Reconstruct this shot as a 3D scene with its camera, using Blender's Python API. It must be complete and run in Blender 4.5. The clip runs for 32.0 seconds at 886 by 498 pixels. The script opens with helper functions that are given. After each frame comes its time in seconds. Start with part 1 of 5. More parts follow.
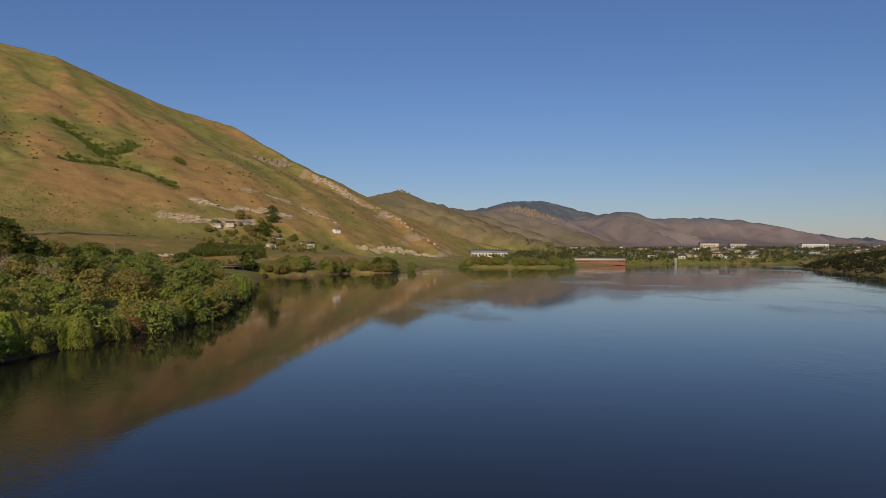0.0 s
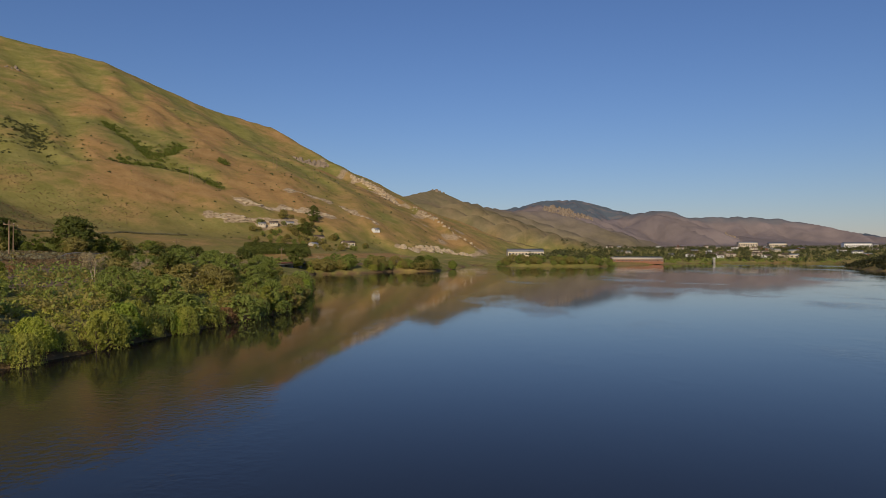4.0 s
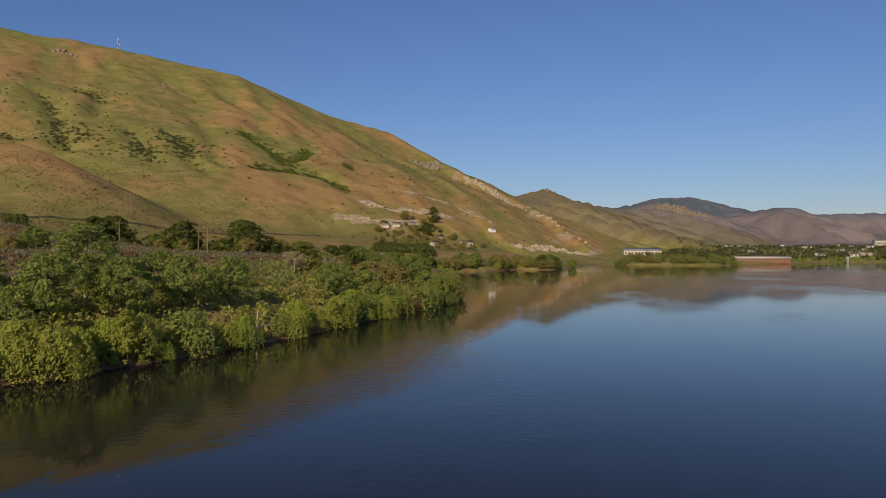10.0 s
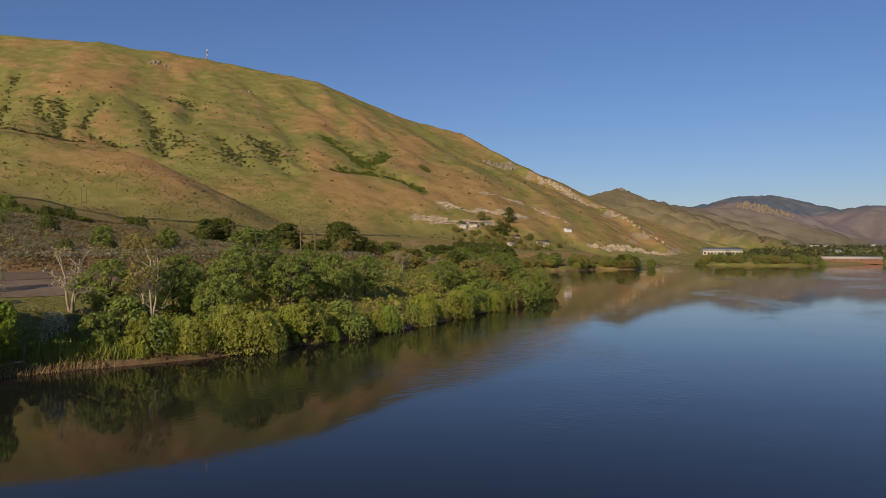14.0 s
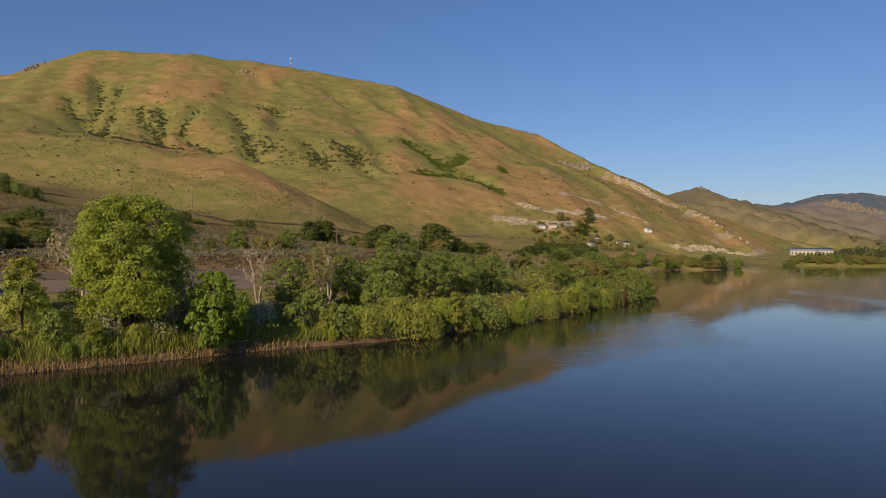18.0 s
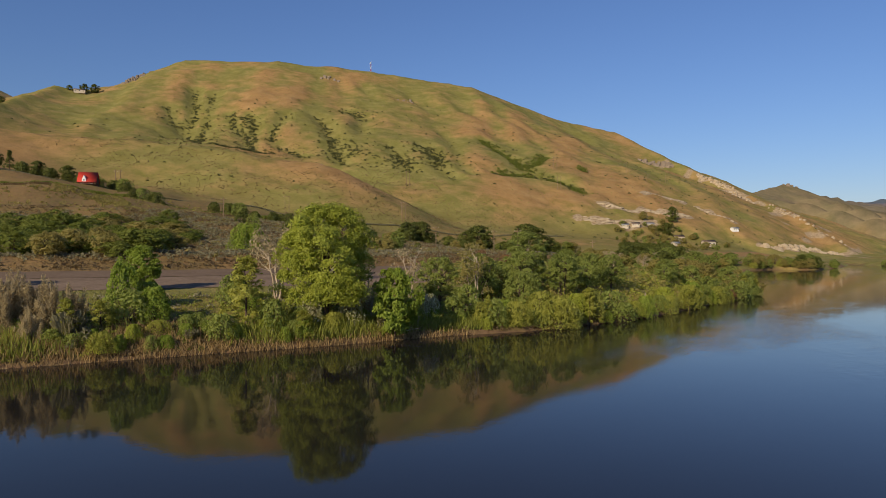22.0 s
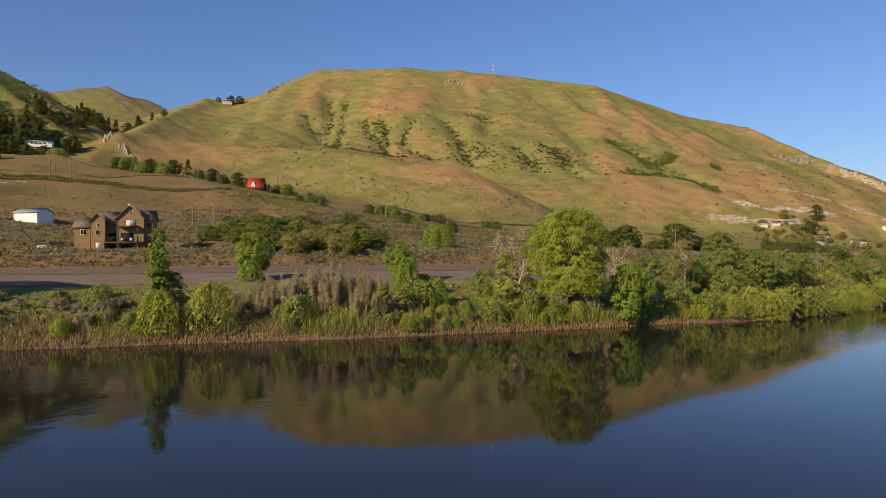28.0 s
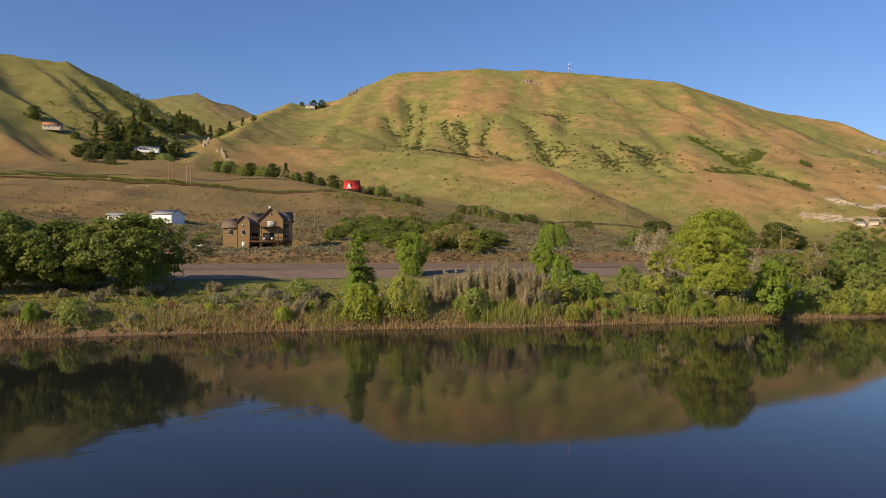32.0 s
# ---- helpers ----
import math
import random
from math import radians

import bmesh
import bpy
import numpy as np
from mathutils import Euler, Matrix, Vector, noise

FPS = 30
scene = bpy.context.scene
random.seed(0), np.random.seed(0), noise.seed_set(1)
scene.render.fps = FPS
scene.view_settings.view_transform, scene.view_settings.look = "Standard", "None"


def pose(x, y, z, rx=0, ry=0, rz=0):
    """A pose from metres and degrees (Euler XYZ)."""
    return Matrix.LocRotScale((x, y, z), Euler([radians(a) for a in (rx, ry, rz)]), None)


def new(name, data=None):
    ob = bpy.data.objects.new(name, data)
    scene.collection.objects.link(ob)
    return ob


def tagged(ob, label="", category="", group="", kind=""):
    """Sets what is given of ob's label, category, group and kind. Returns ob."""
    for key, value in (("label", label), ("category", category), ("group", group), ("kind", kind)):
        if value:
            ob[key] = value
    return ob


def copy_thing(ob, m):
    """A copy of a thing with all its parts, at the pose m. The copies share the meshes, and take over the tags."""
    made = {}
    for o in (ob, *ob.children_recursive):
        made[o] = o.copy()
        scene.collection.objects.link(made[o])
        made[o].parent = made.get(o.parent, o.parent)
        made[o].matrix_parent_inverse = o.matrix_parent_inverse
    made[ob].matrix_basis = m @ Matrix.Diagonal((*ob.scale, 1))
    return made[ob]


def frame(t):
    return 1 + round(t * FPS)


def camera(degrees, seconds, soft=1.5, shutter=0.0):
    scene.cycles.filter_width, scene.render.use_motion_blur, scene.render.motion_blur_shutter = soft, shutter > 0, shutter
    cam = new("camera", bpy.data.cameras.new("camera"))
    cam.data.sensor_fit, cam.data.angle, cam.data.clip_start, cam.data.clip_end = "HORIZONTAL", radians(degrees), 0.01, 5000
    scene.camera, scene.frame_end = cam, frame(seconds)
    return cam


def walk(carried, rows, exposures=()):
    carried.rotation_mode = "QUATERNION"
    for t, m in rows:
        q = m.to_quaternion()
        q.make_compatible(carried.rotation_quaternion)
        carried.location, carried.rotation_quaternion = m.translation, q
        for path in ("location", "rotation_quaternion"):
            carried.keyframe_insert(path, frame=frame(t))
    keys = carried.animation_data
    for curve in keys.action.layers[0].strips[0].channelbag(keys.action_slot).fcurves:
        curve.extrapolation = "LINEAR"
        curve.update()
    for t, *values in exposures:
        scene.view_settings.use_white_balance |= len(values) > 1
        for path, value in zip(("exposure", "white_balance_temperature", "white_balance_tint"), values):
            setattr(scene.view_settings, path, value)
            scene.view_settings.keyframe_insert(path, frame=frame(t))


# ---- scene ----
cam = camera(65.52, 32.0, soft=0.6)
# seconds, place in metres, then yaw, pitch and roll in degrees
PATH = [
    (0, 0.00, 0.00, 13.53, 0.00, 0.31, 0.03),
    (1, -1.40, -2.33, 13.38, 0.70, 0.30, 0.00),
    (2, -2.80, -4.71, 13.24, 1.34, 0.30, -0.03),
    (3, -4.26, -7.21, 13.12, 2.03, 0.29, -0.05),
    (3.5, -5.04, -8.55, 13.07, 2.29, 0.27, -0.03),
    (5.5, -8.34, -14.31, 12.96, 4.61, 0.26, -0.01),
    (6, -9.22, -15.87, 12.93, 5.37, 0.26, 0.02),
    (7, -10.97, -19.20, 12.90, 6.97, 0.26, 0.04),
    (8, -12.59, -22.66, 12.87, 8.43, 0.27, 0.06),
    (9, -13.98, -26.22, 12.84, 9.95, 0.25, 0.05),
    (10, -15.23, -29.94, 12.82, 11.47, 0.22, 0.06),
    (11, -16.24, -33.70, 12.79, 12.82, 0.24, 0.08),
    (12, -17.17, -37.53, 12.76, 14.32, 0.24, 0.07),
    (13, -18.25, -41.52, 12.73, 15.68, 0.23, 0.05),
    (14, -19.36, -45.53, 12.70, 17.23, 0.22, 0.04),
    (14.5, -19.96, -47.53, 12.69, 18.05, 0.24, 0.05),
    (16.5, -22.51, -55.57, 12.66, 20.69, 0.26, 0.06),
    (17, -23.16, -57.60, 12.66, 21.49, 0.26, 0.05),
    (18, -24.51, -61.72, 12.66, 23.06, 0.26, 0.05),
    (19, -25.80, -65.78, 12.67, 24.53, 0.28, 0.09),
    (20, -27.07, -69.81, 12.68, 25.49, 0.27, 0.12),
    (21, -28.35, -73.87, 12.67, 27.10, 0.27, 0.09),
    (22, -29.67, -77.92, 12.64, 28.96, 0.24, 0.07),
    (23, -31.03, -81.93, 12.60, 30.71, 0.24, 0.05),
    (24, -32.43, -85.94, 12.55, 32.20, 0.24, 0.04),
    (25, -33.79, -90.02, 12.50, 33.71, 0.24, 0.03),
    (25.5, -34.42, -92.16, 12.48, 34.45, 0.23, -0.00),
    (27.5, -36.71, -101.16, 12.37, 37.37, 0.22, -0.04),
    (28, -37.25, -103.49, 12.33, 38.17, 0.21, -0.06),
    (29, -38.30, -108.22, 12.26, 39.44, 0.20, -0.08),
    (30, -39.39, -112.96, 12.17, 40.98, 0.19, -0.11),
    (31, -40.50, -117.69, 12.08, 42.47, 0.18, -0.13),
    (32, -41.63, -122.42, 12.00, 43.80, 0.16, -0.12),
]
walk(cam, [(t, pose(x, y, z, 90 + pitch, roll, yaw)) for t, x, y, z, yaw, pitch, roll in PATH],
     exposures=[(0, -0.36), (6, -0.30), (13, -0.22), (19, -0.08), (25, 0.12), (32, 0.38)])

# ---------- light ----------
SUN_AZ, SUN_EL = radians(4), radians(26)      # azimuth turned from south towards west
sun_way = Vector((math.sin(-SUN_AZ) * math.cos(SUN_EL), -math.cos(SUN_AZ) * math.cos(SUN_EL), math.sin(SUN_EL)))
sun = new("sun", bpy.data.lights.new("sun", "SUN"))
sun.data.energy, sun.data.angle, sun.data.color = 4.6, radians(0.6), (1.0, 0.82, 0.57)
sun.matrix_world = Matrix.Translation((0, 0, 300)) @ sun_way.to_track_quat("Z", "Y").to_matrix().to_4x4()
world = bpy.data.worlds.new("sky")
scene.world = world
world.use_nodes = True
sky = world.node_tree.nodes.new("ShaderNodeTexSky")
sky.sky_type, sky.sun_disc = "NISHITA", False
sky.sun_elevation, sky.sun_rotation = SUN_EL, math.atan2(sun_way.x, sun_way.y)
sky.air_density, sky.dust_density, sky.ozone_density, sky.altitude = 1.35, 0.1, 6.5, 200
tint = world.node_tree.nodes.new("ShaderNodeMix")
tint.data_type, tint.blend_type = "RGBA", "MULTIPLY"
tint.inputs[0].default_value, tint.inputs[7].default_value = 1.0, (0.99, 0.97, 1.20, 1)
world.node_tree.links.new(sky.outputs[0], tint.inputs[6])
world.node_tree.links.new(tint.outputs[2], world.node_tree.nodes["Background"].inputs[0])
world.node_tree.nodes["Background"].inputs[1].default_value = 0.078


# ---------- materials ----------
class Nodes:
    """A small wrapper for building one node material."""
    def __init__(self, name, rough=0.9, metal=0.0, spec=0.3):
        self.mat = bpy.data.materials.new(name)
        self.mat.use_nodes = True
        self.tree = self.mat.node_tree
        self.bsdf = self.tree.nodes["Principled BSDF"]
        self.set(self.bsdf, "Roughness", rough)
        self.set(self.bsdf, "Metallic", metal)
        self.set(self.bsdf, "Specular IOR Level", spec)

    def set(self, node, socket, value):
        if isinstance(value, bpy.types.NodeSocket):
            self.tree.links.new(value, node.inputs[socket])
        else:
            node.inputs[socket].default_value = value

    def add(self, kind, **inputs):
        node = self.tree.nodes.new("ShaderNode" + kind)
        for key, value in inputs.items():
            self.set(node, key.replace("_", " "), value)
        return node

    def noise(self, scale, detail=4.0, rough=0.55, stretch=None):
        co = self.add("TexCoord").outputs["Object"]
        if stretch:
            m = self.add("Mapping", Vector=co)
            m.inputs["Scale"].default_value = stretch
            co = m.outputs[0]
        return self.add("TexNoise", Vector=co, Scale=scale, Detail=detail, Roughness=rough).outputs["Fac"]

    def ramp(self, fac, lo, hi):
        n = self.add("MapRange", Value=fac)
        n.inputs["From Min"].default_value, n.inputs["From Max"].default_value = lo, hi
        return n.outputs[0]

    def math(self, op, a, b=0.0):
        n = self.add("Math")
        n.operation = op
        self.set(n, 0, a)
        self.set(n, 1, b)
        return n.outputs[0]

    def mix(self, fac, a, b):
        n = self.add("Mix")
        n.data_type = "RGBA"
        self.set(n, 0, fac)
        self.set(n, 6, (*a, 1) if isinstance(a, tuple) else a)
        self.set(n, 7, (*b, 1) if isinstance(b, tuple) else b)
        return n.outputs[2]

    def attr(self, name):
        n = self.add("Attribute")
        n.attribute_name = name
        return n.outputs["Fac"]

    def bump(self, height, strength, distance):
        n = self.add("Bump", Height=height, Strength=strength, Distance=distance)
        self.set(self.bsdf, "Normal", n.outputs[0])

    def done(self, colour):
        self.set(self.bsdf, "Base Color", (*colour, 1) if isinstance(colour, tuple) else colour)
        return self.mat


def plain(name, dark, light, scale=3.0, rough=0.8, metal=0.0, bump=0.02, spec=0.3, stretch=None):
    """A surface with grain at two scales between two tones."""
    n = Nodes(name, rough, metal, spec)
    a, b = n.noise(scale, 5, 0.6, stretch), n.noise(scale * 0.17, 3, 0.5, stretch)
    f = n.math("ADD", n.math("MULTIPLY", n.ramp(a, 0.3, 0.7), 0.6), n.math("MULTIPLY", n.ramp(b, 0.3, 0.7), 0.4))
    if bump:
        n.bump(a, 0.5, bump)
    return n.done(n.mix(f, dark, light))


def leafy(name, dark, light, rough=0.55):
    """Foliage: every leaf and every plant has a tone of its own, and some light comes through."""
    n = Nodes(name, rough, 0.0, 0.25)
    g = n.add("NewGeometry").outputs["Random Per Island"]
    o = n.add("ObjectInfo").outputs["Random"]
    f = n.math("ADD", n.math("MULTIPLY", g, 0.65), n.math("MULTIPLY", o, 0.35))
    col = n.mix(f, dark, light)
    n.done(col)
    back = n.add("BsdfTranslucent", Color=col)
    both = n.add("MixShader", Fac=0.48)
    n.tree.links.new(n.bsdf.outputs[0], both.inputs[1])
    n.tree.links.new(back.outputs[0], both.inputs[2])
    n.tree.links.new(both.outputs[0], n.tree.nodes["Material Output"].inputs[0])
    return n.mat


def make_ground():
    n = Nodes("dry_hill_ground", 0.95, 0.0, 0.1)
    fine, mid, big = n.noise(0.9, 6, 0.65), n.noise(0.06, 5, 0.6), n.noise(0.011, 4, 0.55)
    green = n.mix(n.ramp(mid, 0.3, 0.7), (0.168, 0.162, 0.040), (0.260, 0.240, 0.076))
    soil = n.mix(n.ramp(mid, 0.3, 0.7), (0.285, 0.168, 0.064), (0.385, 0.246, 0.102))
    dry = n.mix(n.ramp(fine, 0.3, 0.7), (0.150, 0.084, 0.038), (0.250, 0.156, 0.076))
    f = n.ramp(n.math("ADD", n.attr("soil"), n.math("MULTIPLY", n.math("SUBTRACT", mid, 0.5), 0.9)), 0.30, 0.75)
    f = n.math("ADD", f, n.math("MULTIPLY", n.ramp(big, 0.52, 0.7), 0.12))
    col = n.mix(f, green, soil)
    col = n.mix(n.math("MULTIPLY", n.attr("dry"), n.ramp(fine, 0.25, 0.6)), col, dry)
    stone = n.mix(n.ramp(n.noise(0.35, 6, 0.7), 0.35, 0.65), (0.24, 0.17, 0.10), (0.47, 0.37, 0.24))
    col = n.mix(n.ramp(n.math("ADD", n.attr("rock"), n.math("MULTIPLY", n.math("SUBTRACT", fine, 0.5), 0.8)), 0.4, 0.6), col, stone)
    speck = n.math("MULTIPLY", n.ramp(n.noise(0.55, 7, 0.75), 0.50, 0.68), n.math("ADD", n.math("MULTIPLY", n.attr("dry"), 0.4), 0.34))
    col = n.mix(speck, col, (0.080, 0.070, 0.028))
    # distance haze over the far ranges is put into their base colour
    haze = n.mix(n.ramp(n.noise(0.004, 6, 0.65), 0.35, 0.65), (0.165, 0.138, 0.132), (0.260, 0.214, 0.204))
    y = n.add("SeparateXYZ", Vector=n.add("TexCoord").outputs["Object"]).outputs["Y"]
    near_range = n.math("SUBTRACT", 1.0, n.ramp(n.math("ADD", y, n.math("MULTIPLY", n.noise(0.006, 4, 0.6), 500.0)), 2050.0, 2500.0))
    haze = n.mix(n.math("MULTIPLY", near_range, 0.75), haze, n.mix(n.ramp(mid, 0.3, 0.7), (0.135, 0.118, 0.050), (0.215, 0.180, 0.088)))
    # blue part of that haze, painted on by the wood mask
    blue_haze = n.math("MULTIPLY", n.attr("wood"), n.ramp(n.noise(0.009, 6, 0.7), 0.30, 0.52))
    haze = n.mix(blue_haze, haze, (0.105, 0.130, 0.155))
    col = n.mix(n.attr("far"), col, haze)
    mud = n.mix(fine, (0.110, 0.070, 0.042), (0.230, 0.142, 0.080))
    col = n.mix(n.attr("mud"), col, mud)
    n.bump(n.math("ADD", fine, n.math("MULTIPLY", mid, 3.0)), 0.8, 0.6)
    return n.done(col)


def make_water():
    n = Nodes("river_water", 0.03, 0.0, 0.5)
    n.set(n.bsdf, "IOR", 1.26)
    ripple = n.noise(1.3, 3, 0.55)
    swell = n.noise(0.22, 2, 0.5, (1.0, 0.6, 1.0))
    swirl = n.noise(0.05, 3, 0.5, (1.0, 0.35, 1.0))
    breeze = n.ramp(n.noise(0.022, 6, 0.65, (1.0, 0.45, 1.0)), 0.52, 0.70)
    rough = n.math("ADD", n.math("MULTIPLY", breeze, 3.2), 0.13)
    h = n.math("ADD", n.math("MULTIPLY", ripple, rough), n.math("ADD", n.math("MULTIPLY", swell, 0.4), n.math("MULTIPLY", swirl, 1.5)))
    n.bump(h, 0.45, 0.035)
    n.set(n.bsdf, "Roughness", n.math("ADD", n.math("MULTIPLY", breeze, 0.08), 0.045))
    return n.done((0.014, 0.013, 0.012))


GROUND, WATER = make_ground(), make_water()
ASPHALT = plain("asphalt", (0.138, 0.098, 0.067), (0.215, 0.157, 0.110), 1.5, 1.0, bump=0.01, spec=0.05)
GRAVEL = plain("gravel", (0.150, 0.108, 0.074), (0.270, 0.200, 0.142), 1.2, 1.0, bump=0.03, spec=0.05)
BARK = plain("bark", (0.060, 0.042, 0.030), (0.150, 0.110, 0.080), 4, 0.95, bump=0.03, stretch=(1, 1, 0.2))
PALE_BARK = plain("pale_bark", (0.290, 0.225, 0.155), (0.520, 0.430, 0.310), 4, 0.9, bump=0.02, stretch=(1, 1, 0.2))
LEAF = {
    "bright": leafy("bright_leaf", (0.300, 0.345, 0.042), (0.450, 0.490, 0.085)),
    "fresh": leafy("fresh_leaf", (0.205, 0.285, 0.034), (0.345, 0.420, 0.070)),
    "mid": leafy("mid_leaf", (0.190, 0.240, 0.050), (0.350, 0.395, 0.095)),
    "deep": leafy("deep_leaf", (0.120, 0.155, 0.026), (0.260, 0.290, 0.055)),
    "dark": leafy("dark_leaf", (0.095, 0.120, 0.026), (0.200, 0.220, 0.050)),
    "juniper": leafy("juniper_leaf", (0.070, 0.080, 0.030), (0.160, 0.165, 0.060)),
    # darker leaf tone with shade put into the colour
    "shade_dark": leafy("shade_dark_leaf", (0.030, 0.034, 0.014), (0.085, 0.086, 0.032)),
    "olive": leafy("olive_leaf", (0.250, 0.220, 0.062), (0.420, 0.360, 0.112)),
    "willow": leafy("willow_leaf", (0.290, 0.310, 0.050), (0.470, 0.470, 0.100)),
    "sage": leafy("sage_leaf", (0.205, 0.190, 0.105), (0.400, 0.370, 0.225), 0.8),
    "dull": leafy("dull_sage_leaf", (0.175, 0.122, 0.058), (0.325, 0.240, 0.122), 0.8),
    "tan": leafy("tan_stem", (0.340, 0.275, 0.150), (0.570, 0.475, 0.280), 0.8),
    "reed": leafy("reed_leaf", (0.195, 0.230, 0.034), (0.380, 0.395, 0.090), 0.7),
    "straw": leafy("straw_stem", (0.290, 0.195, 0.085), (0.500, 0.370, 0.180), 0.8),
    "russet": leafy("russet_leaf", (0.210, 0.112, 0.050), (0.390, 0.225, 0.110), 0.8),
    "bloom": leafy("pale_bloom", (0.260, 0.280, 0.090), (0.860, 0.800, 0.560), 0.7),
}


# ---------- landform ----------
def smooth(x):
    x = np.clip(x, 0, 1)
    return x * x * (3 - 2 * x)


RIVER = [(-400, -600), (-215, -250), (-170, -140), (-149, -97), (-138, -78), (-122, -54), (-108, -36), (-97, -18), (-88, -4), (-80, 12),
         (-71, 24), (-64, 42), (-59, 60), (-56, 78), (-53, 100), (-48, 135), (-51, 160), (-57, 192), (-86, 320), (-101, 390), (-75, 409),
         (-61, 450), (-35, 456), (-23, 510), (-8, 672), (24, 623), (110, 621), (240, 800), (355, 837), (420, 760), (309, 594), (248, 385),
         (240, 150), (265, -150), (200, -500), (0, -900)]


def along(px, py, line):
    """Distance to a polyline, and its nodes' further values at the nearest place."""
    best = np.full(px.shape, 1e18)
    vals = [np.zeros(px.shape) for _ in range(len(line[0]) - 2)]
    place, run = np.zeros(px.shape), 0.0
    for a, b in zip(line[:-1], line[1:]):
        ux, uy = b[0] - a[0], b[1] - a[1]
        t = np.clip(((px - a[0]) * ux + (py - a[1]) * uy) / (ux * ux + uy * uy), 0, 1)
        d = (a[0] + t * ux - px) ** 2 + (a[1] + t * uy - py) ** 2
        near = d < best
        best = np.where(near, d, best)
        place = np.where(near, run + t * math.hypot(ux, uy), place)
        for k in range(len(vals)):
            vals[k] = np.where(near, a[2 + k] + t * (b[2 + k] - a[2 + k]), vals[k])
        run += math.hypot(ux, uy)
    return np.sqrt(best), place, vals


def in_river(px, py):
    inside = np.zeros(px.shape, bool)
    for a, b in zip(RIVER, RIVER[1:] + RIVER[:1]):
        cross = ((a[1] > py) != (b[1] > py)) & (px < (b[0] - a[0]) * (py - a[1]) / (b[1] - a[1] + 1e-12) + a[0])
        inside ^= cross
    return inside


def waves(px, py, size, seed):
    """Cheap smooth noise about -1 to 1, from a few turned sines."""
    r = np.random.RandomState(seed)
    out = np.zeros(np.shape(px))
    for k in range(6):
        a, ph, s = r.uniform(0, 2 * math.pi), r.uniform(0, 6.28), size * r.uniform(0.6, 1.7)
        u = (px * math.cos(a) + py * math.sin(a)) / s * 2 * math.pi + ph
        out += np.sin(u + 1.3 * np.sin(u * 0.37 + ph * 2))
    return out / 3.2


# crest lines: x, y, height
MAIN = [(6, 848, 8), (-64, 960, 62), (-128, 1075, 98), (-250, 1180, 165), (-388, 1262, 246), (-480, 1200, 268), (-612, 1080, 323), (-770, 985, 350), (-897, 870, 358), (-1030, 775, 356),
        (-1062, 660, 290), (-1075, 570, 262), (-1100, 485, 232)]
BENCH = [(-424, 478, 72), (-449, 467, 97), (-470, 459, 104), (-540, 430, 114), (-660, 392, 130), (-760, 300, 134), (-735, 215, 108)]
NOSE = [(-420, 140, 38), (-490, 145, 53), (-560, 150, 73), (-640, 145, 91), (-680, 90, 91), (-720, 20, 88), (-740, -120, 76)]
WESTHILL = [(-760, 110, 128), (-880, 50, 195), (-1020, 95, 254), (-992, 178, 250), (-986, 228, 233), (-975, 272, 209), (-960, 325, 178)]
SPUR = [(-690, 195, 92), (-745, 250, 128), (-880, 368, 184), (-985, 470, 228), (-1075, 565, 262)]
HUMP = [(-1560, 420, 300), (-1520, 490, 330), (-1490, 545, 350), (-1470, 590, 354), (-1440, 650, 338), (-1400, 720, 305)]
NEARHILL = [(-200, 1420, 120), (-111, 1700, 167), (-36, 1800, 142), (76, 2000, 130), (202, 2100, 138), (333, 2000, 95), (420, 1880, 40)]
CASTLE = [(40, 2500, 100), (125, 2500, 154), (190, 2450, 172), (262, 2400, 170), (345, 2380, 148), (400, 2350, 118), (470, 2300, 70)]
PYRAMID = [(600, 3000, 90), (690, 3000, 130), (760, 2960, 168), (812, 2930, 160), (905, 2900, 130), (950, 2750, 95)]
FARRANGE = [(760, 3700, 190), (868, 3600, 219), (935, 3500, 222), (1040, 3500, 186), (1190, 3500, 189), (1340, 3500, 189), (1480, 3500, 176), (1600, 3500, 167), (1655, 3500, 136), (1745, 3500, 112), (1860, 3500, 98), (1920, 3500, 93), (2275, 3500, 72), (3600, 3500, 60)]
BLUEMOUNT = [(-700, 4300, 240), (162, 4300, 277), (304, 4300, 296), (400, 4300, 330), (440, 4250, 326), (515, 4300, 334), (590, 4250, 328), (675, 4300, 324), (760, 4300, 300), (900, 4300, 262), (1000, 4300, 235), (1300, 4300, 225), (2000, 4300, 140)]
BARE = [(-746, 291, 62), (-804, 350, 60), (-691, 305, 48), (-478, 449, 42), (-395, 439, 42), (-623, 559, 42), (-545, 585, 46), (-352, 590, 42), (-300, 669, 46), (-331, 640, 34),
        (-786, 731, 34), (-755, 775, 38), (-759, 878, 40), (-643, 765, 42), (-500, 950, 70), (-391, 940, 66), (-299, 837, 56), (-376, 1254, 60), (-430, -4, 34), (-452, 452, 26), (-424, 456, 24), (-1050, 650, 50), (-380, -10, 30), (-470, 20, 34), (-250, 757, 56), (-176, 793, 56)]    # bare orange earth: x, y, reach
LEDGES = [[(-215, 1146), (-166, 1102), (-123, 1037)], [(-115, 1045), (-75, 971), (-41, 921), (-7, 905)], [(-224, 771), (-199, 796), (-173, 815), (-146, 793), (-121, 780)],
          [(-255, 692), (-231, 695), (-209, 720), (-187, 726), (-165, 748)], [(-252, 635), (-231, 648), (-209, 663), (-189, 690)], [(-87, 745), (-61, 786), (-50, 820), (-10, 855)], [(-310, 1146), (-264, 1173)]]
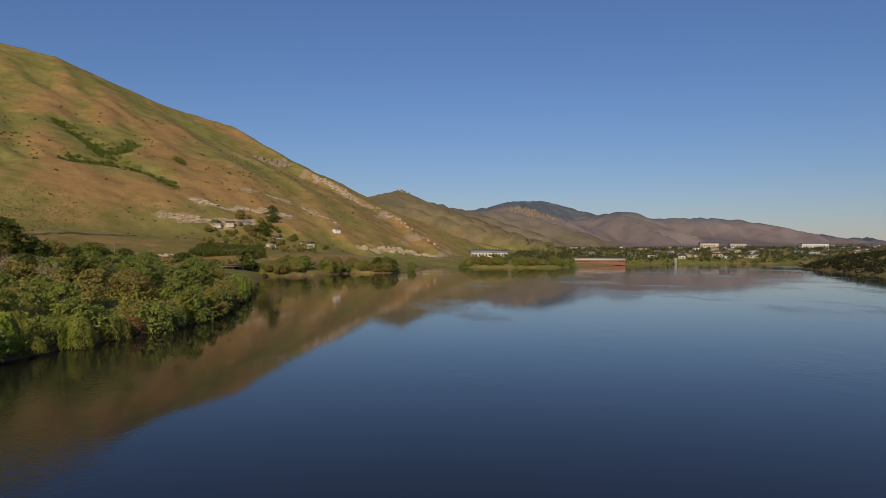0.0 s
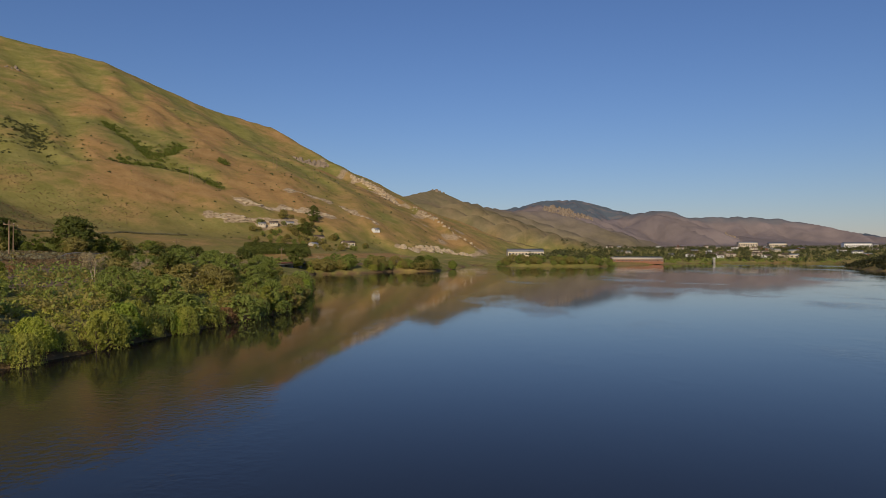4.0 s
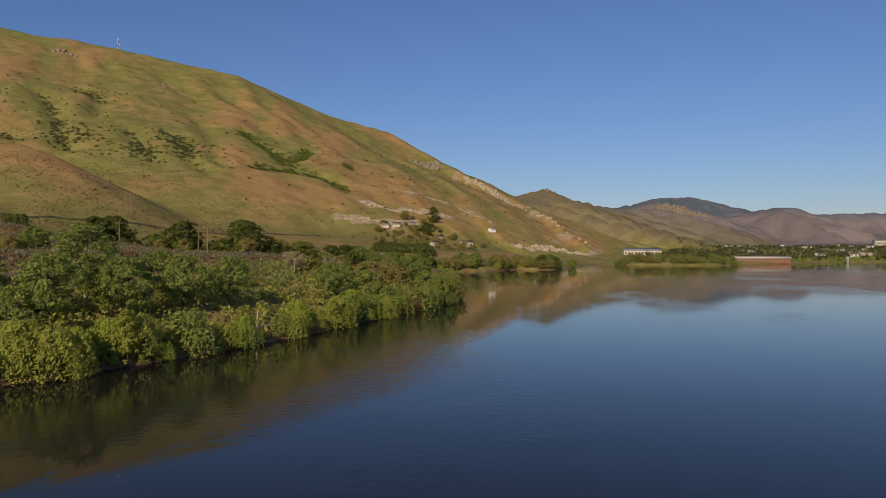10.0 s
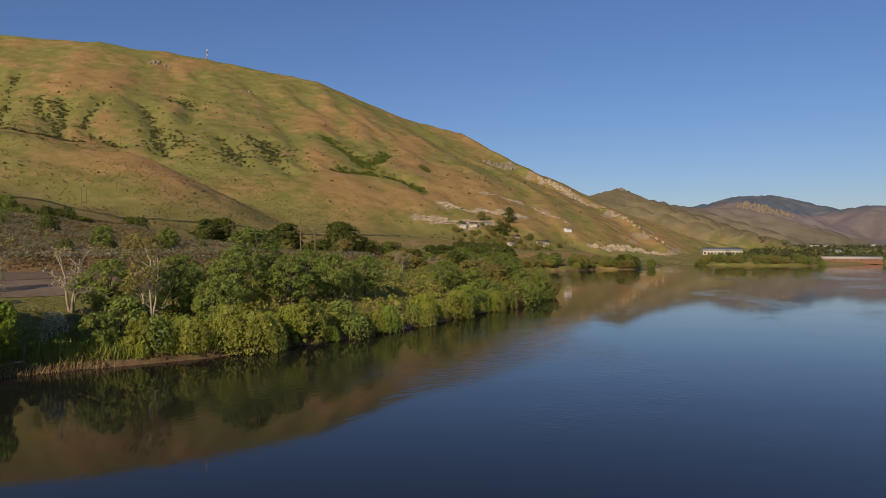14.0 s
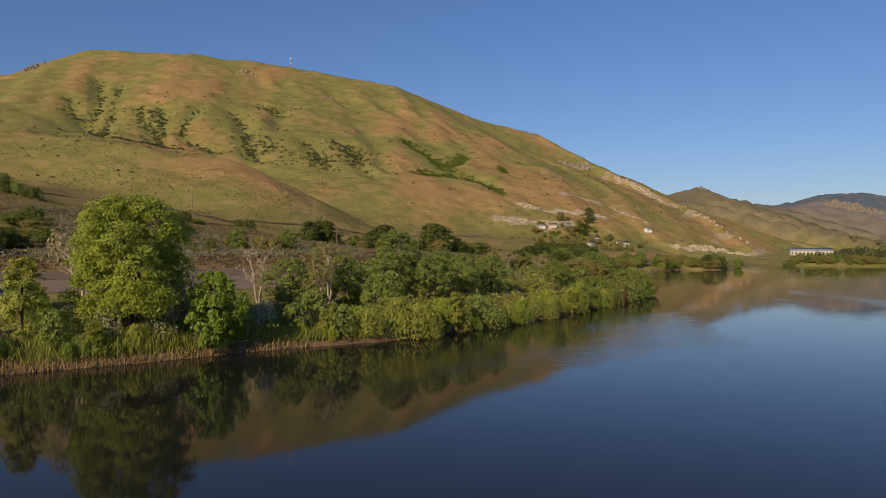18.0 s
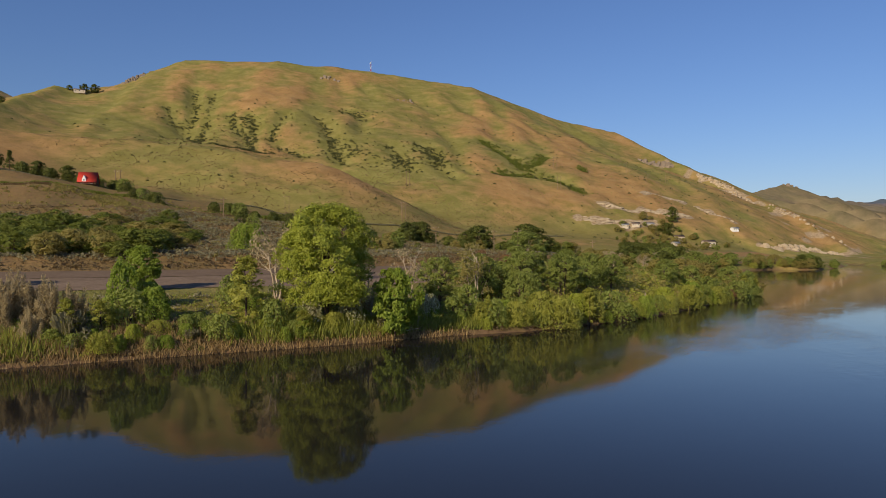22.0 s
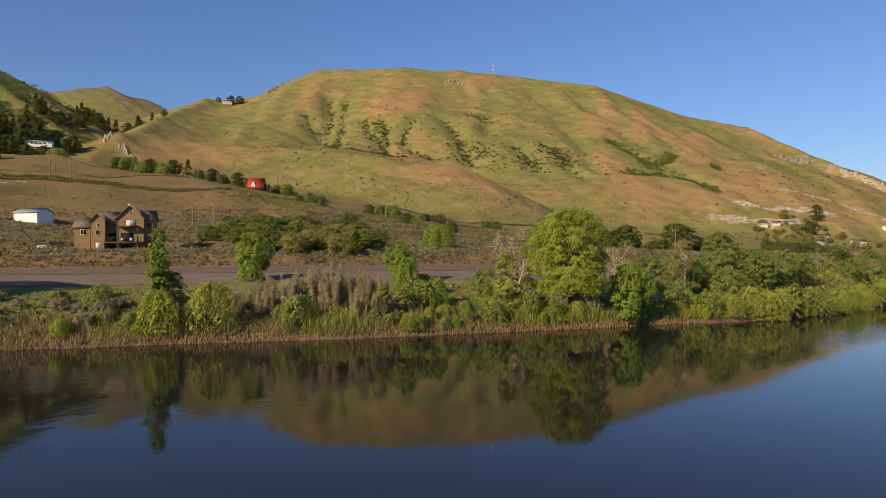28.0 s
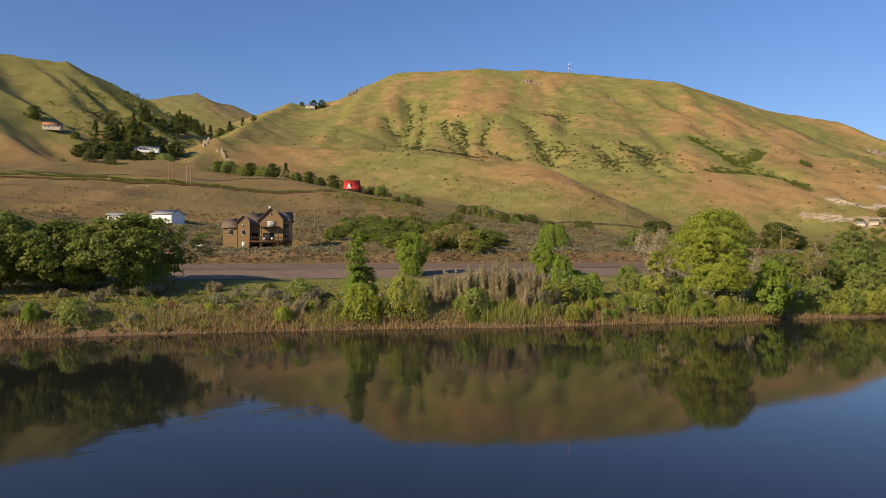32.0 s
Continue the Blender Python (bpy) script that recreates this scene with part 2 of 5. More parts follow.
# folds of the hill face, from the crest down
FOLDS = [[(-862, 602), (-827, 578), (-803, 578), (-745, 545), (-702, 522)], [(-900, 685), (-843, 637), (-810, 604), (-799, 584)], [(-859, 686), (-790, 613), (-756, 571), (-728, 543)],
         [(-777, 638), (-732, 608), (-691, 587), (-649, 552), (-631, 550)], [(-746, 641), (-718, 629), (-692, 600), (-661, 564)], [(-701, 670), (-679, 628), (-664, 602), (-636, 584), (-588, 575)],
         [(-680, 711), (-643, 690), (-597, 643), (-565, 609), (-536, 588)], [(-497, 716), (-463, 689), (-437, 643), (-406, 629)], [(-851, 151), (-822, 164), (-792, 168), (-759, 169)]]
LOWER_FOLDS = [[(-518, 809), (-465, 745), (-433, 694), (-415, 667), (-399, 659)], [(-456, 814), (-425, 785), (-410, 781), (-395, 775), (-368, 740)], [(-370, 830), (-369, 791), (-357, 732)],
               [(-379, 686), (-363, 710), (-337, 720), (-312, 731), (-280, 721)], [(-527, 676), (-486, 636), (-460, 616)], [(-668, 780), (-634, 762), (-582, 696)]]
# bare orange ribs between the folds
RIBS = [[(-968, 724), (-896, 646), (-845, 596)], [(-959, 777), (-835, 644), (-795, 599)], [(-865, 810), (-771, 693), (-753, 648), (-724, 613)], [(-818, 853), (-740, 737), (-690, 653), (-665, 617)],
        [(-817, 928), (-737, 826), (-621, 693)], [(-776, 939), (-728, 852)], [(-549, 1005), (-479, 837)], [(-499, 1050), (-430, 864)], [(-380, 976), (-335, 775)]]
VALLEY = [(-520, 545), (-640, 560), (-760, 565)]
FALL = ([0, 150, 300, 450, 570, 600, 650, 850, 1100, 1400, 2000, 3000], [0, 84, 158, 218, 276, 296, 322, 360, 390, 440, 540, 700])


def soft_max(a, b, k=8.0):
    h = np.clip(0.5 + 0.5 * (a - b) / k, 0, 1)
    return b + (a - b) * h + k * h * (1 - h)


def spine(px, py, line, fall=1.0, gully=0.0, seed=1, strike=0.6, wave=1.0):
    """A ridge: the highest of the flanks that fall away from its crest line, cut by gullies that run down across its strike."""
    top, near = np.full(px.shape, -1e4), np.full(px.shape, 1e9)
    for a, b in zip(line[:-1], line[1:]):
        r, _, (z,) = along(px, py, [a, b])
        top = soft_max(top, z - np.interp(r, *FALL) * fall, 6.0)
        near = np.minimum(near, r)
    u = (px * math.cos(strike) + py * math.sin(strike)) / wave + 16 * waves(px, py, 210 * wave, seed + 5)
    cut = waves(u, u * 0, 84, seed) * 0.5 + waves(u, u * 0, 42, seed + 1) * 0.62
    return top + gully * cut * smooth(near / (110 * wave)) * smooth((480 * wave - near) / (220 * wave)), near, u, cut


def land(px, py):
    """Height of the ground, and masks for its cover and painted haze."""
    px, py = np.asarray(px, float), np.asarray(py, float)
    d, _, _ = along(px, py, [(*p,) for p in RIVER + RIVER[:1]])
    wet = in_river(px, py)
    d = d + 2.0 * waves(px, py, 28, 3) * smooth(d / 12) * (1 - smooth((d - 20) / 10))
    d = np.maximum(d, 0)
    north = smooth((py + 0.6 * px - 590) / 150)
    east = smooth((px - 150) / 80) * (1 - smooth((py - 620) / 80))
    west = np.interp(d, [0, 1, 2.5, 7, 14, 22, 60, 66, 78, 112, 210, 400, 520, 900], [0, 0.8, 1.8, 3.1, 4.5, 5.9, 8.9, 9.2, 11.9, 12.9, 24.5, 60, 79, 86])
    plain_n = np.interp(d, [0, 8, 60, 250, 700, 1500, 3000], [0, 2.2, 4, 8, 20, 34, 60])
    bank_e = np.interp(d, [0, 6, 40, 120, 500, 3000], [0, 2.5, 11, 20, 30, 60])
    flat = (west * (1 - north) + plain_n * north) * (1 - east) + bank_e * east
    flat = flat + smooth((d - 90) / 80) * 1.8 * waves(px, py, 70, 11) + smooth((d - 78) / 10) * 0.5 * waves(px, py, 17, 12)
    m, rm, sm, cut = spine(px, py, MAIN, 1.0, 5.0, 21, 0.65)
    b, rb, sb, cb = spine(px, py, BENCH, 0.95, 4.0, 31, 2.7)
    w, rw, sw, cw = spine(px, py, WESTHILL, 1.0, 7.0, 41, 1.7)
    h, *_ = spine(px, py, HUMP, 0.85, 6.0, 51)
    n2, rn, sn, cn = spine(px, py, NEARHILL, 0.75, 24.0, 61, 1.2, 1.5)
    fr, rf, sf, cf = spine(px, py, FARRANGE, 0.62, 78.0, 71, 0.0, 3.0)
    ca, rc, sc, cc = spine(px, py, CASTLE, 0.7, 26.0, 73, 0.3, 1.6)
    py2, rp, sp2, cp2 = spine(px, py, PYRAMID, 0.75, 30.0, 75, 0.2, 1.6)
    bl, rb2, sb2, cb2 = spine(px, py, BLUEMOUNT, 0.6, 60.0, 77, 0.1, 2.6)
    no, rno, sno, cno = spine(px, py, NOSE, 0.5, 3.0, 79, 1.1, 0.8)
    sp, *_ = spine(px, py, SPUR, 1.05, 3.0, 35, 2.4)
    hill = soft_max(soft_max(soft_max(m, b), sp, 45.0), soft_max(w, h))
    ranges = soft_max(soft_max(n2, soft_max(ca, py2)), soft_max(fr, bl))
    hill = soft_max(hill, ranges)
    hill = soft_max(hill, no)
    hill = np.minimum(hill, 4 + 0.95 * d)
    z = soft_max(flat, hill, 5.0)
    high = smooth((z - flat - 2) / 20)
    v, _, _ = along(px, py, VALLEY)
    z = z - 18 * np.exp(-(v / 75) ** 2) * high
    fold, rib = np.zeros(px.shape), np.zeros(px.shape)
    for line in FOLDS + LOWER_FOLDS:
        e, _, _ = along(px, py, line)
        fold = np.maximum(fold, np.exp(-(e / 12) ** 2))
    for line in RIBS:
        e, _, _ = along(px, py, line)
        rib = np.maximum(rib, np.exp(-(e / 20) ** 2))
    z = z + high * (3.0 * rib * (1 - fold) - 5.5 * fold)
    z = z + high * (0.9 * waves(px, py, 60, 81) + 0.4 * waves(px, py, 23, 82))
    z = z + smooth((np.hypot(px, py) - 1500) / 500) * high * (7 * np.abs(waves(px, py, 150, 83)) + 4 * waves(px, py, 70, 84))
    pad = smooth((29 - np.hypot(px + 231, py + 3)) / 9)
    z = z - np.maximum(z - 12.4, 0) * pad
    z = z - 3.6 * smooth((52 - np.hypot(px + 346, py - 6)) / 34)
    z = z - 2.3 * np.exp(-((px + 84) ** 2 + (py - 29) ** 2) / 17 ** 2) * smooth(d / 6) * ~wet
    z = np.where(wet, -np.minimum(5, 0.4 * d), z)
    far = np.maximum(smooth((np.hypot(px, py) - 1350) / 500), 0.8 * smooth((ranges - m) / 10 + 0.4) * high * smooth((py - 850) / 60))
    # wood masks the blue haze painted on far crests and their trees
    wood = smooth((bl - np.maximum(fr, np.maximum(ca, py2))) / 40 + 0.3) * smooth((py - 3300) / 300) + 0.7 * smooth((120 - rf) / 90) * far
    soil = 0.350 + 0.14 * cut * high + 0.16 * waves(px, py, 190, 91) + 0.12 * waves(px, py, 75, 92)
    soil = soil + 0.34 * rib * (1 - fold) - 0.30 * fold
    soil = soil - 0.16 * smooth((-px - 720) / 60) * smooth((330 - py) / 70)
    for bx, by, br in BARE:
        soil = soil + 0.24 * np.exp(-((px - bx) ** 2 + (py - by) ** 2) / br ** 2) * high
    soil = soil + 0.14 * high * smooth((px + 420) / 200) + 0.09 * smooth((px + 330) / 60) * smooth((110 - z) / 30) * high
    low = smooth((b - m + 2) / 12) * high
    soil = soil - 0.02 + 0.05 * low
    dry = (1 - high * 0.85) * smooth((d - 73) / 6) * (1 - north) * (1 - 0.7 * smooth((py - 230) / 110))
    dry = np.maximum(dry, 0.14 * low)
    dry = np.maximum(dry, 0.85 * smooth((300 - py - 0.1 * px) / 70) * smooth((118 - z) / 30) * (1 - east) * smooth((d - 58) / 5))
    soil = soil + 0.42 * smooth((d - 57) / 4) * smooth((82 - d) / 6) * (1 - north)
    rock = 0.7 * smooth((70 - rm) / 40) * smooth((px + 330) / 60) * smooth((1300 - py) / 60) * smooth(waves(px, py, 33, 95) + 0.2)
    for line, reach in zip(LEDGES, (6, 1.5, 6, 9, 9, 8, 7)):
        e, _, _ = along(px, py, line)
        rock = np.maximum(rock, 0.9 * smooth((reach + 5 * waves(px, py, 26, 96) - e) / 4))
    mud = 1 - smooth((d - 0.5) / 1.6)
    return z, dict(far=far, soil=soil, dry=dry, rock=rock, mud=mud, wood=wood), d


def ticks(stops):
    """Grid lines: pairs of a start and a spacing, closed by the last stop."""
    out = []
    for (a, s), (b, _) in zip(stops[:-1], stops[1:]):
        out.append(np.linspace(a, b, max(1, int(round((b - a) / s))), endpoint=False))
    return np.concatenate(out + [[stops[-1][0]]])


def flat_mesh(name, verts, faces, material, smooth_shade=False):
    me = bpy.data.meshes.new(name)
    verts, faces = np.asarray(verts, np.float32), np.asarray(faces, np.int32)
    k = faces.shape[1]
    me.vertices.add(len(verts))
    me.vertices.foreach_set("co", verts.ravel())
    me.loops.add(faces.size)
    me.loops.foreach_set("vertex_index", faces.ravel())
    me.polygons.add(len(faces))
    me.polygons.foreach_set("loop_start", np.arange(0, faces.size, k, dtype=np.int32))
    if smooth_shade:
        me.polygons.foreach_set("use_smooth", np.ones(len(faces), bool))
    me.update(calc_edges=True)
    me.materials.append(material)
    return me


gx = ticks([(-4900, 160), (-2000, 45), (-1250, 6), (-280, 2.2), (-40, 8), (440, 20), (2400, 160), (4900, 0)])
gy = ticks([(-3000, 200), (-600, 30), (-170, 2.2), (215, 5), (1350, 18), (2400, 26), (4420, 160), (4900, 0)])
GX, GY = np.meshgrid(gx, gy)
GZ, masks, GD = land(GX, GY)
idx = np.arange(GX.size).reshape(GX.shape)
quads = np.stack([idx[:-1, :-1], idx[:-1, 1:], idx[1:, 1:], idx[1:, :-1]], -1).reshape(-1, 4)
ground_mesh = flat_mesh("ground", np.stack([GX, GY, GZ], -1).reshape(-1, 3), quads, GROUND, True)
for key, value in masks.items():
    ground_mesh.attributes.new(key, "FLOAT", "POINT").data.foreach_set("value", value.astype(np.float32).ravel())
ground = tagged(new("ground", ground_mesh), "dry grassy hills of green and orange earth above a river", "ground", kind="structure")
water = tagged(new("water", flat_mesh("water", [(-1500, -2500, 0), (1500, -2500, 0), (1500, 1400, 0), (-1500, 1400, 0)], [(0, 1, 2, 3)], WATER)),
               "wide calm dark blue river mirroring hills and sky", "river", kind="structure")


def ground_z(px, py):
    """Height of the ground sheet itself, between its grid lines."""
    px, py = np.asarray(px, float), np.asarray(py, float)
    i = np.clip(np.searchsorted(gx, px) - 1, 0, len(gx) - 2)
    j = np.clip(np.searchsorted(gy, py) - 1, 0, len(gy) - 2)
    u, v = (px - gx[i]) / (gx[i + 1] - gx[i]), (py - gy[j]) / (gy[j + 1] - gy[j])
    return (GZ[j, i] * (1 - u) + GZ[j, i + 1] * u) * (1 - v) + (GZ[j + 1, i] * (1 - u) + GZ[j + 1, i + 1] * u) * v


def height(x, y):
    return float(ground_z(x, y))


# ---------- plants ----------
rng = np.random.RandomState(7)


def part(name, me, parent, label=""):
    ob = new(name, me)
    ob.parent = parent
    return tagged(ob, label) if label else ob


def root(name, label, category, group="", at=(0, 0, 0), turn=0.0):
    ob = tagged(new(name), label, category, group)
    ob.empty_display_size = 0.3
    ob.matrix_basis = Matrix.Translation(at) @ Matrix.Rotation(turn, 4, "Z")
    return ob


def leaf_quads(points, normals, size, slim=0.55):
    """One lozenge leaf spray at each point, roughly facing along its normal."""
    k = len(points)
    nrm = normals + rng.normal(0, 0.75, (k, 3))
    nrm /= np.linalg.norm(nrm, axis=1)[:, None] + 1e-9
    up = rng.normal(0, 1, (k, 3))
    u = np.cross(nrm, up)
    u /= np.linalg.norm(u, axis=1)[:, None] + 1e-9
    v = np.cross(nrm, u)
    s = (size * rng.uniform(0.6, 1.35, k))[:, None]
    bend = nrm * s * 0.18
    verts = np.stack([points - u * s, points - v * s * slim + bend, points + u * s, points + v * s * slim + bend], 1).reshape(-1, 3)
    return verts, np.arange(4 * k).reshape(k, 4)


def clump_leaves(clumps, per, size, slim=0.55, flat=0.8, heart=None):
    """Leaves over the outside of many small clumps: rows of x, y, z, radius."""
    c = np.repeat(np.asarray(clumps, float), per, axis=0)
    way = rng.normal(0, 1, (len(c), 3))
    way /= np.linalg.norm(way, axis=1)[:, None]
    way[:, 2] = np.where(way[:, 2] < -0.4, -way[:, 2], way[:, 2])
    p = c[:, :3] + way * (c[:, 3] * rng.uniform(0.45, 1.08, len(c)) ** 0.7)[:, None] * np.array([1, 1, flat])
    facing = way + np.array([0, 0, 0.35])
    if heart is not None:
        out = p - heart
        facing = 0.45 * facing + out / (np.linalg.norm(out, axis=1)[:, None] + 1e-9)
    return leaf_quads(p, facing, size, slim)


def tube(points, radii, sides=6):
    points, out, faces = np.asarray(points, float), [], []
    for i, p in enumerate(points):
        a, b = points[max(0, i - 1)], points[min(len(points) - 1, i + 1)]
        w = (b - a) / (np.linalg.norm(b - a) + 1e-9)
        u = np.cross(w, (0.3, 0.9, 0.1))
        u /= np.linalg.norm(u)
        v = np.cross(w, u)
        for k in range(sides):
            t = 2 * math.pi * k / sides
            out.append(p + (u * math.cos(t) + v * math.sin(t)) * radii[i])
    for i in range(len(points) - 1):
        for k in range(sides):
            faces.append((i * sides + k, i * sides + (k + 1) % sides, (i + 1) * sides + (k + 1) % sides, (i + 1) * sides + k))
    return np.array(out), np.array(faces)


def joined(pieces):
    verts, faces, n = [], [], 0
    for v, f in pieces:
        verts.append(v)
        faces.append(f + n)
        n += len(v)
    return np.concatenate(verts), np.concatenate(faces)


def branch(a, b, r0, r1, sag=0.0, steps=4, kink=0.08):
    a, b = np.asarray(a, float), np.asarray(b, float)
    t = np.linspace(0, 1, steps + 1)
    p = a + (b - a) * t[:, None] + rng.normal(0, kink * np.linalg.norm(b - a) / steps, (steps + 1, 3)) * (t * (1 - t) * 4)[:, None]
    p[:, 2] += sag * np.sin(t * math.pi)
    return tube(p, r0 + (r1 - r0) * t)


def crown_clumps(n, rx, ry, z0, z1, shape, size, uneven=1.0):
    """Clump centres inside a crown outline: shape(h) gives the reach at height h from 0 to 1."""
    rows = []
    while len(rows) < n:
        h, a, q = rng.uniform(0, 1), rng.uniform(0, 2 * math.pi), rng.uniform(0.12, 1) ** 0.34
        reach = shape(h) * (1 + uneven * (0.22 * math.sin(3 * a + 5 * h) + 0.15 * math.sin(5 * a + 2 + 9 * h)))
        rows.append((rx * reach * q * math.cos(a), ry * reach * q * math.sin(a), z0 + (z1 - z0) * h, size * rng.uniform(0.7, 1.4)))
    return rows


def broadleaf(name, label, leaf, tall, wide, base=0.18, clumps=46, per=52, size=0.42, bark=BARK, shape=None, seed=1, lean=0.0, trunks=1, slim=0.55, wood=1.0, clump=0.082, uneven=1.0):
    """A tree or large bush at the origin: trunk with limbs, and a crown of leaf clumps with gaps."""
    global rng
    rng = np.random.RandomState(seed)
    shape = shape or (lambda h: (math.sin(math.pi * min(1, 0.12 + 0.86 * h)) ** 0.6))
    thing = root(name, label, "tree" if tall > 5 else "bush")
    cl = crown_clumps(int(clumps * 1.7), wide / 2, wide / 2, tall * base, tall * 0.95, shape, wide * clump, uneven)
    wood_bits, r = [], tall * 0.018 * wood
    for k in range(trunks):
        a = 2 * math.pi * k / max(1, trunks) + 0.4
        foot = np.array([math.cos(a), math.sin(a), 0]) * (0.25 if trunks > 1 else 0)
        top = np.array([math.cos(a) * tall * 0.10 * (trunks > 1) + lean * tall, math.sin(a) * tall * 0.1 * (trunks > 1), tall * 0.72])
        wood_bits.append(branch(foot - np.array([0, 0, 0.6]), top, r, r * 0.35, steps=6))
        for c in [cl[i] for i in rng.choice(len(cl), min(len(cl), 9), replace=False)]:
            t = np.clip(c[2] / tall * 0.62, 0.12, 0.62) / 0.72
            start = foot + (top - foot) * min(1, t)
            wood_bits.append(branch(start, c[:3], r * 0.42, r * 0.1, sag=0.03 * tall))
    v, f = joined(wood_bits)
    part("trunk", flat_mesh(name + "_trunk", v, f, bark, True), thing)
    v, f = clump_leaves(cl, int(per * 0.6), size, slim, heart=np.array([0, 0, tall * 0.35]))
    part("crown", flat_mesh(name + "_crown", v, f, LEAF[leaf]), thing)
    return thing


def bare_tree(name, label, tall, wide, seed, bark=PALE_BARK, sparse="olive", leaves=220):
    global rng
    rng = np.random.RandomState(seed)
    thing = root(name, label, "tree")
    bits, ends = [], []
    for k in range(3):
        a = k * 2.2 + rng.uniform(0, 1)
        top = np.array([math.cos(a) * wide * 0.22, math.sin(a) * wide * 0.22, tall * rng.uniform(0.7, 0.9)])
        bits.append(branch((0.15 * math.cos(a), 0.15 * math.sin(a), -0.5), top, 0.2, 0.06, steps=6))
        for j in range(7):
            t = rng.uniform(0.3, 0.95)
            b = rng.uniform(0, 6.28)
            e = top * t + np.array([math.cos(b) * wide * 0.33, math.sin(b) * wide * 0.33, tall * rng.uniform(0.08, 0.25)])
            bits.append(branch(top * t, e, 0.075, 0.02))
            ends.append(e)
            for q in range(3):
                g = e + rng.normal(0, wide * 0.1, 3) + np.array([0, 0, 0.3])
                bits.append(branch(e + (top * t - e) * rng.uniform(0, 0.6), g, 0.03, 0.012, steps=2))
    v, f = joined(bits)
    part("trunk", flat_mesh(name + "_trunk", v, f, bark, True), thing)
    c = np.array([(*e, wide * 0.16) for e in ends])
    v, f = clump_leaves(c, max(1, leaves // len(c)), 0.2)
    part("crown", flat_mesh(name + "_crown", v, f, LEAF[sparse]), thing, "sparse thin foliage")
    return thing


def dome_bush(name, label, leaf, tall, wide, seed, n=2700, size=0.18, slim=0.42, upright=0.5):
    """A willow-like bush that is dense to the ground, of upright sprays."""
    global rng
    rng = np.random.RandomState(seed)
    thing = root(name, label, "bush")
    a = rng.uniform(0, 2 * math.pi, n)
    h = rng.uniform(0, 1, n) ** 0.8
    lobes = 1 + 0.16 * np.sin(3 * a + seed) + 0.12 * np.sin(7 * a + 2 * seed) + 0.1 * np.sin(9 * h + 4 * a)
    q = rng.uniform(0.55, 1.0, n) ** 0.5
    reach = np.sqrt(np.clip(1 - (h * 0.96) ** 2.4, 0, 1)) * lobes * wide / 2 * q
    p = np.stack([np.cos(a) * reach, np.sin(a) * reach, tall * h * (0.86 + 0.14 * lobes)], 1)
    nrm = np.stack([np.cos(a), np.sin(a), 0.3 + 0.6 * h], 1)
    v, f = leaf_quads(p, nrm, size, slim)
    v = v.reshape(-1, 4, 3)
    v[:, 2, 2] += size * upright
    part("crown", flat_mesh(name + "_crown", v.reshape(-1, 3), f, LEAF[leaf]), thing)
    bits = []
    for k in range(9):
        b = k * 0.7
        bits.append(branch((0.1 * math.cos(b), 0.1 * math.sin(b), -0.3), (math.cos(b) * wide * 0.3, math.sin(b) * wide * 0.3, tall * 0.75), 0.05, 0.015, steps=3))
    v, f = joined(bits)
    part("stem", flat_mesh(name + "_stem", v, f, BARK, True), thing)
    return thing


def stem_bush(name, label, leaf, tall, wide, seed, n=420):
    """A dry bush of many thin upright stems that fan out."""
    global rng
    rng = np.random.RandomState(seed)
    thing = root(name, label, "bush")
    a, q = rng.uniform(0, 2 * math.pi, n), rng.uniform(0, 1, n) ** 0.6
    foot = np.stack([np.cos(a) * q * wide * 0.2, np.sin(a) * q * wide * 0.2, np.zeros(n)], 1)
    top = np.stack([np.cos(a) * q * wide * 0.5, np.sin(a) * q * wide * 0.5, tall * rng.uniform(0.55, 1, n) * (1 - 0.25 * q)], 1)
    side = np.stack([-np.sin(a + 1), np.cos(a + 1), np.zeros(n)], 1) * 0.05
    v = np.stack([foot - side * 0.4, foot + side * 0.4, top + side * 1.6, top - side * 1.6], 1)
    v[:, 2:, :] += rng.normal(0, 0.12, (n, 1, 3))
    part("stem", flat_mesh(name + "_stem", v.reshape(-1, 3), np.arange(4 * n).reshape(n, 4), LEAF[leaf]), thing)
    t = rng.uniform(0.45, 1.05, (2 * n, 1))
    v, f = leaf_quads(np.tile(foot, (2, 1)) * (1 - t) + np.tile(top, (2, 1)) * t + rng.normal(0, 0.12, (2 * n, 3)), np.tile(np.stack([np.cos(a), np.sin(a), 0 * a + 0.4], 1), (2, 1)), 0.13, 0.35)
    part("crown", flat_mesh(name + "_crown", v, f, LEAF[leaf]), thing)
    return thing


